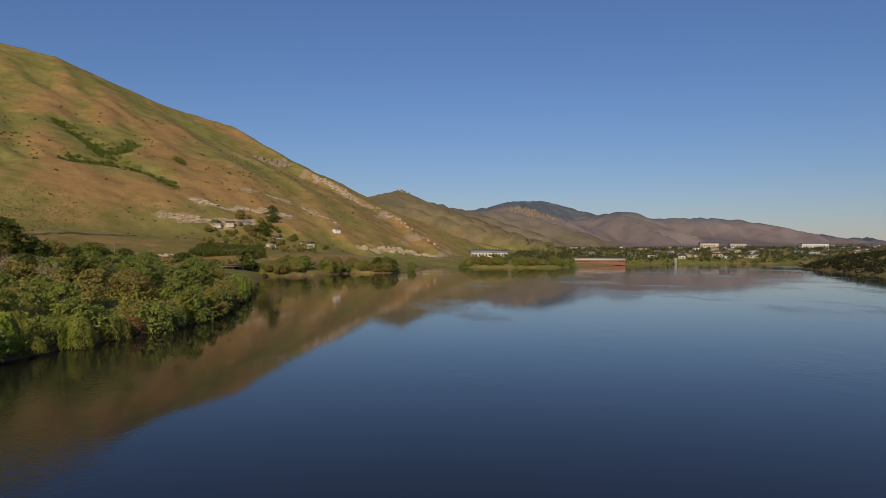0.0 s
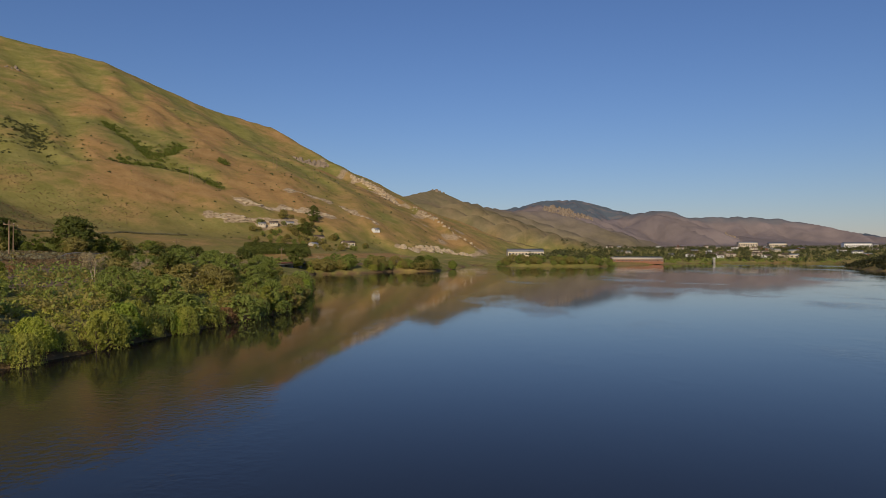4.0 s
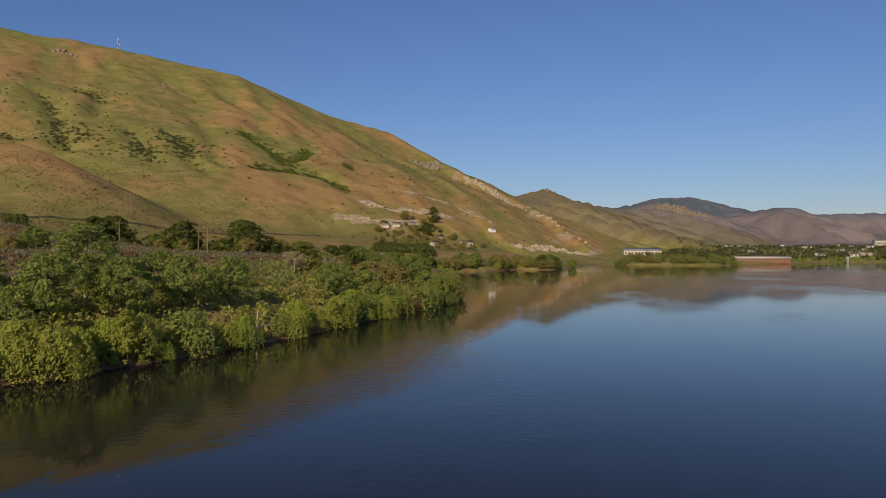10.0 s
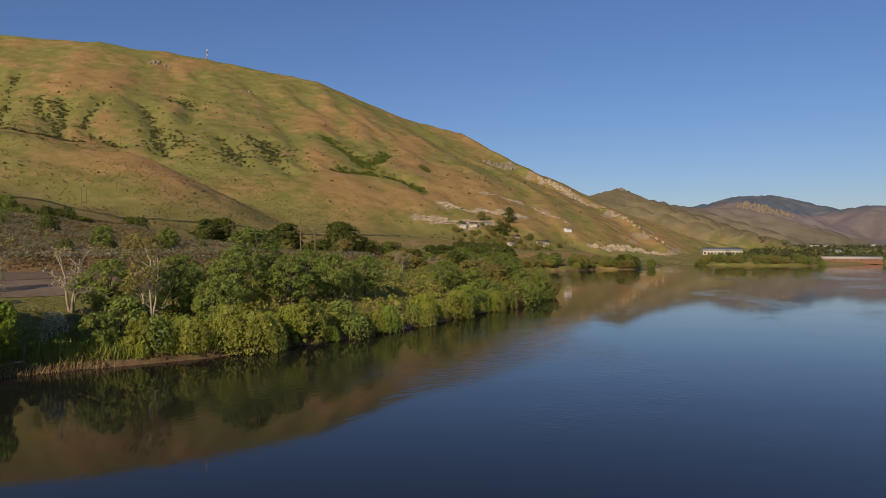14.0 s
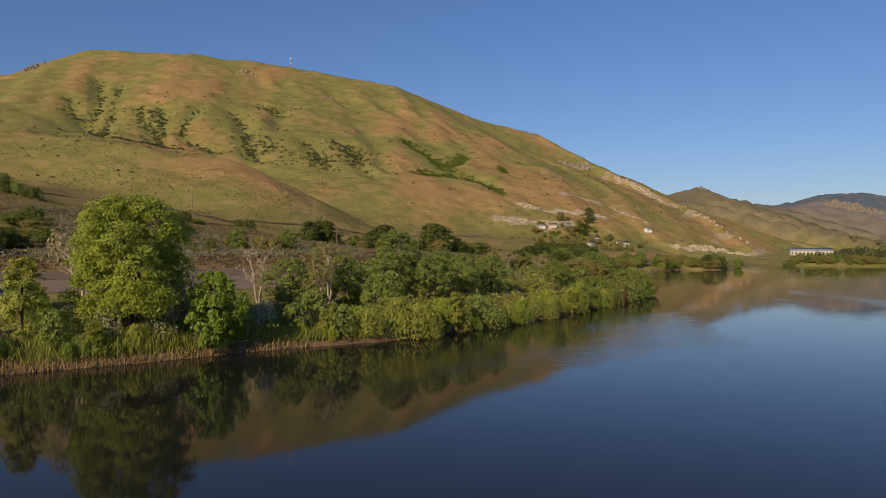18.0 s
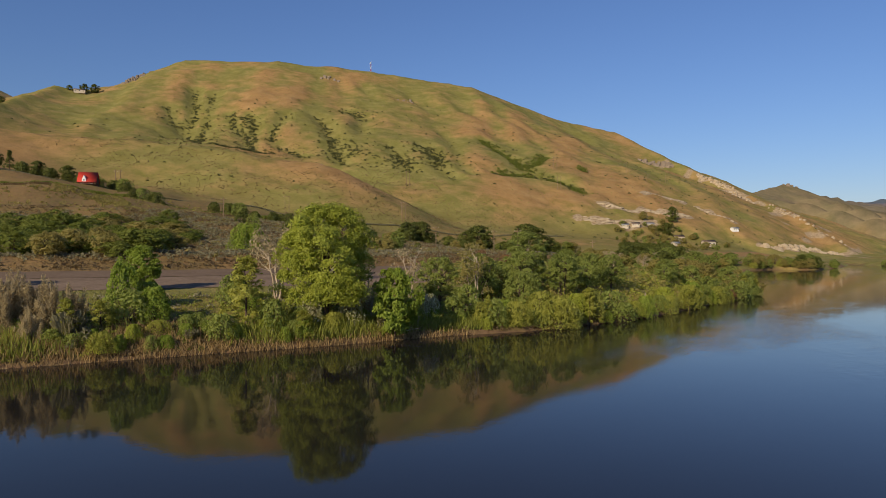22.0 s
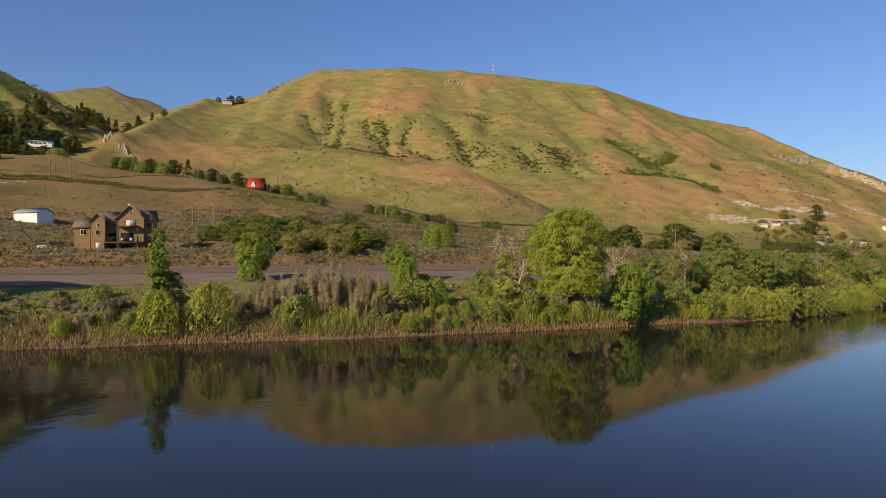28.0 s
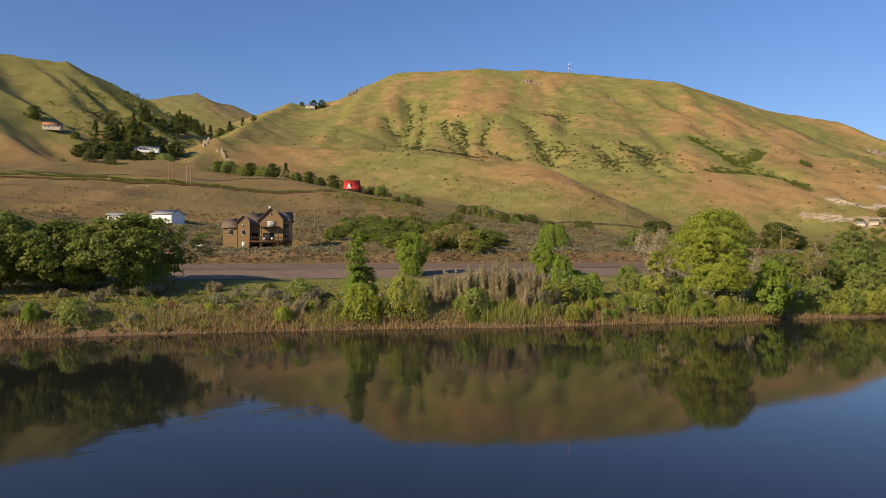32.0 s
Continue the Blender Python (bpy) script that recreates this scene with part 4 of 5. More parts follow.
for x, y in ((12.2, 0.3), (14.6, 0.2)):
    chair = root("deck_chair", "low white chair on the timber deck", "chair", "chairs on the deck")
    part("seat", boxes("seat", [(-0.35, 0.35, -0.3, 0.3, 0.35, 0.42)], WHITE), chair)
    part("backrest", boxes("backrest", [(-0.35, 0.35, 0.3, 0.36, 0.42, 1.0)], WHITE), chair)
    for lx, ly in ((-0.3, -0.25), (0.3, -0.25), (-0.3, 0.28), (0.3, 0.28)):
        part("leg", boxes("leg", [(lx - 0.03, lx + 0.03, ly - 0.03, ly + 0.03, 0, 0.35)], WHITE), chair)
    chair.matrix_basis = house.matrix_basis @ Matrix.Translation((x, y, 1.8))


# ---------- sheds, cabins and farmhouses ----------
def cottage(name, label, x, y, turn, long, deep, eave, ridge, wall, roof_material, windows=3, dz=0.0, dormer=False):
    ob = root(name, label, "house" if "shed" not in name else "shed", at=(x, y, height(x, y) + dz), turn=turn)
    part("wall", bm_mesh("body", gable_wall(-long / 2, long / 2, -deep / 2, deep / 2, -1.5, eave, ridge - 0.05, "x"), wall), ob)
    part("roof", gable_roof("roof", -long / 2, long / 2, -deep / 2, deep / 2, eave, ridge, roof_material, "x"), ob)
    for k in range(windows):
        window(ob, -long / 2 + long * (k + 0.5) / windows, eave * 0.55, min(1.6, long / windows * 0.5), min(1.3, eave * 0.4), -deep / 2, WHITE)
    if dormer:
        part("dormer", bm_mesh("dormer", gable_wall(-long * 0.15 - 1.2, -long * 0.15 + 1.2, -deep / 2 - 0.2, 0, eave - 0.3, eave + 1.3, ridge - 2.0), WHITE), ob, "white gabled dormer")
        window(ob, -long * 0.15, eave + 0.8, 0.9, 1.0, -deep / 2 - 0.2, WHITE)
        part("porch", boxes("porch", [(-long / 2 - 0.6, long / 2 + 2.0, -deep / 2 - 2.2, -deep / 2, -0.1, 0.15)], DARK_WOOD), ob)
        for k in range(4):
            px = -long / 2 + k * long / 3
            part("post", boxes("post", [(px - 0.1, px + 0.1, -deep / 2 - 2.1, -deep / 2 - 1.9, -1.5, 2.2)], DARK_WOOD), ob)
    return ob


cottage("storage_shed", "long white metal shed with grey gabled roof", -346, 15.6, 0.43, 11.5, 8.5, 3.8, 5.6, WHITE, GREY_ROOF, 0)
cottage("mobile_home", "white trailer home beside the shed", -356.5, 0, 0.75, 12, 4.5, 2.8, 3.5, WHITE, GREY_ROOF, 4)
cottage("red_cabin", "steep red-roofed cabin with white dormer on the slope", -442, 198, 0.72, 10.6, 8.0, 2.0, 8.0, DARK_WOOD, RED_ROOF, 2, dormer=True)
cottage("farmhouse", "long low white farmhouse below the canyon trees", -716, 163, 0.95, 22, 8, 3.2, 5.0, WHITE, GREY_ROOF, 6, dz=1.0)
cottage("hill_house", "house with orange tiled roof on the green slope", -760, 92, 1.05, 15, 10, 3.2, 6.4, CREAM, ORANGE_ROOF, 4, dz=1.0)
cottage("ridge_house", "small house on the skyline saddle", -1050, 590, 0.9, 16, 10, 4, 6, CREAM, BROWN_ROOF, 3, dz=0.5)
for k, (x, y, n, lab, w, ro) in enumerate(((-214, 654, 8, "pale cottage below the rock terraces", CREAM, GREY_ROOF), (-205, 662, 9, "cottage with tan roof below the rock terraces", CREAM, BROWN_ROOF),
                                           (-193, 678, 8, "small pale cottage beside the rock terraces", CREAM, GREY_ROOF), (-163, 676, 11, "two-storey cream house among trees", CREAM, BROWN_ROOF),
                                           (-135, 684, 15, "cream house with porch above the road", CREAM, BROWN_ROOF), (-118, 762, 8, "white hut on a hillside track", WHITE, GREY_ROOF), (-160, 640, 8, "pale shed at the orchard edge", CREAM, GREY_ROOF))):
    cottage("cottage", lab, x, y, 0.25 + 0.1 * k, n * 0.85, 6.5, 2.4 + (k in (3, 4)) * 1.4, 3.9 + (k in (3, 4)) * 1.6, w, ro, 3, dz=0.3)


# ---------- car ----------
def car_at(x, y, turn, label):
    ob = root("car", label, "car", at=(x, y, height(x, y) + 0.02), turn=turn)
    bm = bmesh.new()
    side = [(-2.2, 0.35), (-2.25, 0.75), (-1.5, 0.9), (-0.9, 1.38), (0.55, 1.42), (1.25, 0.98), (2.1, 0.85), (2.25, 0.6), (2.2, 0.35)]
    a = [bm.verts.new((px, -0.85 + 0.12 * (pz > 1), pz)) for px, pz in side]
    b = [bm.verts.new((px, 0.85 - 0.12 * (pz > 1), pz)) for px, pz in side]
    bm.faces.new(a)
    bm.faces.new(b[::-1])
    for k in range(len(side)):
        bm.faces.new((a[k], b[k], b[(k + 1) % len(side)], a[(k + 1) % len(side)]))
    bmesh.ops.recalc_face_normals(bm, faces=bm.faces)
    bmesh.ops.bevel(bm, geom=bm.edges[:], offset=0.05, segments=1, affect="EDGES")
    part("body", bm_mesh("car_body", bm, WHITE), ob)
    for s in (-1, 1):
        part("window", boxes("car_window", [(-0.85, 0.6, 0.80 * s - 0.03, 0.80 * s + 0.03, 0.98, 1.3)], GLASS), ob)
    for wx in (-1.4, 1.4):
        for wy in (-0.8, 0.8):
            t = [(wx + 0.33 * math.cos(q), wy + dy, 0.33 + 0.33 * math.sin(q)) for dy in (-0.1, 0.1) for q in np.linspace(0, 2 * math.pi, 12, endpoint=False)]
            bm = bmesh.new()
            vs = [bm.verts.new(p) for p in t]
            bm.faces.new(vs[:12])
            bm.faces.new(vs[12:][::-1])
            for k in range(12):
                bm.faces.new((vs[k], vs[12 + k], vs[12 + (k + 1) % 12], vs[(k + 1) % 12]))
            part("wheel", bm_mesh("wheel", bm, RUBBER), ob)
    return ob


car_at(-238.5, -23.5, 0.95, "white sedan parked beside the timber house")


# ---------- poles and masts ----------
def pole_frame(x, y, tall, twin=2, gap=3.2, turn=0.5, label="pair of tall wooden power poles on the slope"):
    ob = root("power_pole", label, "power pole", "power poles on the hillside", (x, y, height(x, y)), turn)
    for k in range(twin):
        px = (k - (twin - 1) / 2) * gap
        v, f = tube([(px, 0, -1), (px, 0, tall * 0.5), (px, 0, tall)], [0.24, 0.2, 0.15])
        part("pole", flat_mesh("pole", v, f, TIMBER_POLE, True), ob)
    w = gap * (twin - 1) / 2 + 1.4
    part("crossarm", boxes("crossarm", [(-w, w, -0.1, 0.1, tall - 1.3, tall - 1.05)], TIMBER_POLE), ob)
    for k in (-1, 0, 1):
        v, f = tube([(k * w * 0.85, 0, tall - 1.05), (k * w * 0.85, 0, tall - 0.75)], [0.1, 0.07])
        part("insulator", flat_mesh("insulator", v, f, CREAM, True), ob)
    return ob


for x, y, h, n in ((-442, 219, 15, 2), (-452, 226, 14, 2), (-405, 343, 15, 2), (-427, 561, 17, 2), (-466, 72, 14, 2), (-458, 80, 13, 2), (-471, 86, 15, 2), (-350, 430, 15, 2), (-345, 420, 14, 1), (-300, 690, 16, 2), (-330, 760, 17, 2), (-262, 860, 17, 2), (-215, 880, 16, 2)):
    pole_frame(x, y, h, n)
for x, y, h in ((-171, 229, 11), (-288, 166, 11), (-264, 46, 10), (-268, 40, 9), (-137, 178, 10), (-122, 398, 10), (-143, 300, 10), (-190, 205, 10)):
    pole_frame(x, y, h, 1, label="single wooden utility pole beside the road")

mast = root("radio_mast", "red and white lattice radio mast on the hill crest", "radio mast", at=(-777, 992, height(-777, 992) - 1.0))
for k in range(6):
    z0, z1, w = k * 4.4, k * 4.4 + 4.4, 1.5 - 0.15 * k
    bits = []
    for a in range(3):
        p, q = 2.094 * a, 2.094 * (a + 1)
        bits.append(tube([(w * math.cos(p), w * math.sin(p), z0), (w * math.cos(p), w * math.sin(p), z1)], [0.2, 0.2], 4))
        bits.append(tube([(w * math.cos(p), w * math.sin(p), z0), (w * math.cos(q), w * math.sin(q), z1)], [0.12, 0.12], 4))
    v, f = joined(bits)
    part("section", flat_mesh("section", v, f, (RED_PAINT, WHITE)[k % 2]), mast, ("red lattice section", "white lattice section")[k % 2])
for z in (9, 17, 22):
    part("antenna", boxes("antenna", [(-1.9, -1.4, -0.6, 0.6, z, z + 2.0)], WHITE), mast)


# ---------- road ----------
def strip(name, d0, d1, s0, s1, lift, material, label, step=3.0, cols=8):
    """A surface laid over the ground along the west shore, between two distances inland."""
    rows = []
    ss = np.arange(s0, s1, step)
    for s in ss:
        for d in np.linspace(d0, d1, cols + 1):
            rows.append(shore_point_soft(s, d))
    p = np.array(rows)
    z = ground_z(p[:, 0], p[:, 1]) + lift
    i = np.arange(len(ss) * (cols + 1)).reshape(len(ss), cols + 1)
    q = np.stack([i[:-1, :-1], i[1:, :-1], i[1:, 1:], i[:-1, 1:]], -1).reshape(-1, 4)
    return tagged(new(name, flat_mesh(name, np.column_stack([p, z]), q, material, True)), label, "road", kind="structure")


def shore_point_soft(s, d):
    """As shore_point, with the shore's bends rounded off."""
    pts = [shore_point(s + k, 0) for k in (-45, -30, -15, 0, 15, 30, 45)]
    x, y = sum(p[0] for p in pts) / 7, sum(p[1] for p in pts) / 7
    ux, uy = pts[-1][0] - pts[0][0], pts[-1][1] - pts[0][1]
    n = math.hypot(ux, uy)
    return x - uy / n * d, y + ux / n * d


strip("gravel_shoulder", 31, 48, 380, 1030, 0.07, GRAVEL, "wide pale gravel shoulder beside the road")
strip("road", 48, 60, 380, 1030, 0.12, ASPHALT, "worn grey asphalt road along the river", cols=4)
strip("road_north", 16, 27, 1095, 1180, 0.12, ASPHALT, "worn grey asphalt road below the hill", cols=4)
rail_pts = [(-133, 196), (-139, 208), (-145, 222), (-150, 238), (-148, 254)]
guard = root("guard_rail", "long pale guard rail beside the road", "guard rail")
for a, b in zip(rail_pts[:-1], rail_pts[1:]):
    za, zb = height(*a) + 0.8, height(*b) + 0.8
    v, f = tube([(*a, za), (*b, zb)], [0.16, 0.16], 4)
    part("rail", flat_mesh("rail", v, f, CONCRETE), guard)
    for k in range(5):
        t = k / 5
        x, y, z = a[0] + (b[0] - a[0]) * t, a[1] + (b[1] - a[1]) * t, za + (zb - za) * t
        part("post", boxes("post", [(x - 0.1, x + 0.1, y - 0.1, y + 0.1, z - 1.0, z)], TIMBER_POLE), guard)
bridge = root("road_bridge", "low concrete road bridge over the creek mouth", "bridge")
bridge.matrix_basis = Matrix.Translation((-117, 346, 0)) @ Matrix.Rotation(math.atan2(66, 11), 4, "Z")
part("deck", boxes("deck", [(0, 66, 0, 10, 5.9, 6.7)], CONCRETE), bridge)
part("parapet", boxes("parapet", [(0, 66, -0.3, 0.1, 6.5, 7.5)], RUST), bridge, "dark rusty parapet")
for x in (2, 14, 26, 38, 50, 62):
    part("pier", boxes("pier", [(x - 0.6, x + 0.6, 0.4, 8, -1, 5.9)], CONCRETE), bridge)


# ---------- rock ----------
def boulder_mesh(seed, material):
    """A broken boulder, about one metre in radius."""
    r = np.random.RandomState(seed)
    bm = bmesh.new()
    bmesh.ops.create_icosphere(bm, subdivisions=2, radius=1.0)
    for p in bm.verts:
        p.co *= 1 + 0.12 * noise.noise(p.co * 2.1 + Vector((seed, 0, 0)))
    for _ in range(8):                     # flat broken faces
        w = Vector(r.normal(0, 1, 3)).normalized()
        cut = r.uniform(0.5, 0.78)
        for p in bm.verts:
            p.co -= max(0.0, p.co.dot(w) - cut) * w
    return bm_mesh("boulder", bm, material)


BOULDERS = {m.name: [boulder_mesh(k, m) for k in range(6)] for m in (STONE, GREY_STONE, RUST)}


def outcrop(x, y, turn, long, deep, size, n, seed, label, material=STONE, stretch=(1, 1, 1)):
    """A row of broken boulders set into the slope."""
    r = random.Random(seed)
    ob = root("rock_outcrop", label, "rock", "rock outcrops on the hills", (x, y, height(x, y)), turn)
    c, s = math.cos(turn), math.sin(turn)
    for k in range(n):
        px, py, q = r.uniform(-1, 1) * long / 2, r.uniform(-1, 1) * deep / 2, size * r.uniform(0.35, 1.15)
        b = part("boulder", BOULDERS[material.name][r.randrange(6)], ob)
        dz = height(x + px * c - py * s, y + px * s + py * c) - height(x, y)
        b.matrix_basis = Matrix.Translation((px, py, dz - q * 0.2)) @ Matrix.Rotation(r.uniform(-0.4, 0.4), 4, "Z") @ Matrix.Diagonal((q * stretch[0], q * stretch[1], q * stretch[2], 1))
    return ob


def rock_band(line, deep, size, per, seed, label, material=STONE, stretch=(2.2, 1, 0.6)):
    """Outcrops end to end along a line on the slope."""
    for k, (a, b) in enumerate(zip(line[:-1], line[1:])):
        n = math.hypot(b[0] - a[0], b[1] - a[1])
        outcrop((a[0] + b[0]) / 2, (a[1] + b[1]) / 2, math.atan2(b[1] - a[1], b[0] - a[0]), n * 1.05, deep, size, max(3, int(n * per)), seed + k, label, material, stretch)


rock_band(LEDGES[3], 7, 2.6, 0.8, 100, "long pale sandstone ledge across the hillside")
rock_band(LEDGES[4], 9, 2.6, 0.9, 110, "pale eroded sandstone terrace above cottages")
rock_band(LEDGES[2], 4, 1.9, 0.4, 120, "broken tan rock band on the lower slope")
rock_band(LEDGES[5], 12, 4.6, 0.5, 130, "steep pale road-cut cliff at the foot of the hill", stretch=(1, 1, 1))
rock_band(LEDGES[6], 20, 6.0, 0.5, 140, "jagged grey-tan crag on the hill shoulder", GREY_STONE, (1, 1, 1.2))
rock_band(LEDGES[0], 14, 4.2, 0.6, 150, "row of tan rocks along the ridge nose", STONE, (1.3, 1, 1))
rock_band(LEDGES[1], 10, 3.0, 0.2, 160, "broken pale rock rib down the ridge", STONE, (1.3, 1, 1))
outcrop(-168, 421, 0.4, 9, 6, 2.6, 9, 10, "lone tan boulder pile on the grass slope")
outcrop(-702, 237, 3.0, 26, 5, 1.9, 26, 11, "white chalky outcrop at the canyon mouth", STONE, (1, 0.8, 2.2))
outcrop(-740, 238, 2.6, 30, 6, 2.0, 28, 12, "white chalky outcrop on the canyon edge", STONE, (1, 0.8, 2.2))
outcrop(-770, 262, 2.4, 34, 5, 1.9, 22, 13, "pale rock rib at the canyon rim", STONE, (1, 0.8, 2.2))
outcrop(-1045, 690, 2.2, 90, 26, 4.6, 44, 14, "dark rocky rib below the summit", GREY_STONE, (1, 1, 1.3))
outcrop(-790, 880, 0.6, 40, 16, 3.4, 10, 15, "small rock teeth high on the hill face", GREY_STONE, (1, 1, 1.5))
outcrop(-640, 900, 0.6, 30, 12, 3.4, 8, 16, "small rock teeth on the grassy face", GREY_STONE, (1, 1, 1.5))
outcrop(306, 2345, -0.30, 165, 60, 10, 190, 17, "broad columned grey crag on the far hill", GREY_STONE, (0.7, 0.8, 1.3))
outcrop(1010, 2760, 0.0, 60, 40, 9, 24, 19, "small pale crag on a far hillside", GREY_STONE, (0.7, 0.8, 1.3))
outcrop(-100, 1700, 0.7, 40, 12, 6, 10, 18, "rocky knob on the far hilltop", GREY_STONE, (1, 1, 1.2))
for k, (x, y) in enumerate(((-500, 45), (-530, 30), (-470, 52))):
    outcrop(x, y, 0.7, 16, 3, 1.6, 6, 20 + k, "small pale rock ledge in brown scrub", STONE, (1.5, 1, 0.6))


# ---------- more trees and bushes ----------
for x, y, k, s in ((-345, 224, "darkb", 1.5), (-352, 219, "darkb", 1.3), (-338, 226, "green", 1.3), (-330, 222, "darkb", 1.1), (-306, 220, "darkb", 1.3), (-299, 226, "darkb", 1.4), (-314, 214, "darkb", 1.1), (-269, 242, "darkb", 1.5),
                   (-356, 181, "darkb", 1.6), (-364, 178, "green", 1.3), (-420, 208, "darkb", 1.4), (-426, 212, "green", 1.5), (-450, 198, "darkb", 1.5), (-453, 208, "green", 1.4), (-442, 216, "darkb", 1.6),
                   (-470, 202, "dark2", 0.8), (-480, 196, "darkb", 1.7), (-492, 195, "dark2", 0.8), (-505, 192, "darkb", 1.7), (-520, 192, "fir", 0.8), (-530, 186, "dark2", 0.9), (-545, 184, "darkb", 1.8), (-558, 182, "dark2", 0.9), (-575, 180, "darkb", 1.8), (-590, 180, "green", 2.0),
                   (-610, 184, "dark2", 0.9), (-628, 190, "dark2", 1.0), (-260, 150, "darkb", 1.2), (-240, 160, "darkb", 1.4), (-226, 236, "dark2", 0.8), (-222, 246, "dark2", 0.9)):
    put(k, x, y, s * 1.2, group="dark bushes on the slope")
    if k != "fir":
        put(r2.choice(["darkb", "green", "darkb"]), x + r2.uniform(-6, 6), y + r2.uniform(-6, 6), s * r2.uniform(0.7, 1.1) if k != "dark2" else 1.8, group="dark bushes on the slope")
# thicket between the house and the red cabin
for i in range(125):
    t, w = r2.uniform(-0.02, 1), r2.uniform(0, 1) ** 1.3
    x, y = -190 + 27 * t - 82 * w + r2.gauss(0, 4), -10 + 36 * t + 82 * w + r2.gauss(0, 7)
    if math.hypot(x + 217, y - 8) < 17 or y < 7 or (x < -189 and y < 22):
        continue
    put(r2.choice(["thick", "thick", "olive", "thick", "thick", "darkb"]), x, y, r2.uniform(0.6, 1.2), tall=r2.uniform(0.5, 0.85), group="thicket above the road")
for i in range(16):
    t = r2.uniform(0, 1)
    put(r2.choice(["olive", "darkb", "mixed"]), -160 - 30 * t + r2.uniform(-6, 6), 92 + 95 * t + r2.uniform(-9, 9), r2.uniform(0.6, 0.9), group="thicket above the road")
# canyon
for i in range(80):
    t = r2.uniform(0, 1)
    x, y = -690 - 260 * t + r2.uniform(-22, 22), 135 + 200 * t * t + 60 * t + r2.uniform(-34, 26)
    put(r2.choice(["fir", "fir", "dark2", "dark2", "darkb"]), x, y, r2.uniform(0.8, 1.3), group="dark trees in the canyon")
for x, y, k, s in ((-655, 152, "green", 2.4), (-668, 160, "green", 2.6), (-676, 118, "dark2", 1.3), (-690, 108, "dark2", 1.3), (-640, 100, "darkb", 2.4), (-655, 88, "darkb", 2.4), (-780, 82, "dark2", 1.2), (-742, 106, "darkb", 1.8), (-1046, 612, "dark2", 1.3), (-1056, 602, "dark2", 1.2), (-1060, 580, "darkb", 2)):
    put(k, x, y, s, group="dark trees in the canyon")
for x, y, s in ((-695, 93, 1.0), (-700, 101, 1.1), (-709, 112, 1.2), (-704, 118, 1.0), (-706, 126, 1.2), (-712, 134, 1.1), (-704, 139, 1.0), (-722, 150, 1.2), (-732, 168, 1.4), (-728, 180, 1.3), (-717, 186, 1.1), (-713, 193, 1.0), (-738, 158, 1.4), (-724, 196, 1.2)):
    put("dark2", x, y, s, group="dark trees in the canyon")
# orchard rows
for r in range(9):
    for c in range(13):
        u, w = r / 8, c / 12
        x, y = -160 - 28 * u + 34 * w + r2.uniform(-0.6, 0.6), 436 + 104 * u + 42 * w + r2.uniform(-0.6, 0.6)
        put("darkb", x, y, 1.25 + 0.15 * r2.random(), 1.0, label="orchard tree with full green crown", group="orchard rows")
# trees on the north shore and by the cottages
for i in range(52):
    s = r2.uniform(1075, 1200)
    x, y = shore_point(s, r2.uniform(1, 12))
    put(r2.choice(["mixed", "mixed", "dark2", "willow", "olive", "bare2"]), x, y, r2.uniform(0.7, 1.15), group="trees on the north shore")
for i in range(16):
    x, y = shore_point(r2.uniform(1240, 1370), r2.uniform(1, 6))
    put(r2.choice(["mixed", "green"]), x, y, r2.uniform(0.6, 0.9), group="trees on the north shore")
for i in range(34):
    put(r2.choice(["mixed", "olive", "darkb", "olive"]), r2.uniform(-205, -115), r2.uniform(640, 696), r2.uniform(0.55, 0.95), group="garden trees by the cottages")
for i in range(60):
    x = r2.uniform(14, 125)
    put(r2.choice(["mixed", "mixed", "olive", "green"]), x, 626 + r2.uniform(0, 16) - 0.05 * (x - 20), r2.uniform(0.7, 1.05), group="poplars on the far shore")
for i in range(40):
    put(r2.choice(["olive", "mixed", "darkb", "olive"]), r2.uniform(-225, -125), r2.uniform(575, 668), r2.uniform(0.4, 0.8), group="garden trees by the cottages")
# bank plants in the south
for i in range(80):
    x, y = shore_point(r2.uniform(540, 720), r2.uniform(2, 20))
    put(r2.choice(["sagebig", "sagebig", "greytan", "fresh", "sagebig", "green"]), x, y, r2.uniform(0.45, 0.95), group="low bank bushes")
for s, d, k, c, t in ((571, 2.2, "green", 0.7, 0.8), (600, 2.0, "willow2", 0.6, 0.6), (590, 9, "sagebig", 1.1, 1.0), (598, 11, "sagebig", 1.1, 1.0), (604, 8, "sagebig", 1.2, 1.1), (660, 2.2, "green", 0.75, 0.7), (667, 3.5, "green", 0.7, 0.9), (676, 3, "willow", 0.6, 0.6), (702, 2, "green", 0.8, 0.9), (706, 1.6, "willow", 0.85, 0.9), (712, 1.5, "willow", 1.1, 1.2), (717, 1.2, "willow2", 1.0, 1.1), (688, 5, "droop", 0.6, 0.6), (696, 4, "mixed", 0.6, 0.6), (700, 8, "mixed", 0.8, 0.8), (683, 9, "russet", 1.0, 1.2)):
    x, y = shore_point(s, d)
    put(k, x, y, c, t, group="low bank bushes")


for i in range(46):
    x, y = shore_point(r2.uniform(640, 722), r2.uniform(0.5, 5.5))
    put(r2.choice(["green", "willow", "fresh", "willow2", "droop"]), x, y, r2.uniform(0.3, 0.6), tall=r2.uniform(0.35, 0.6), group="low bank bushes")


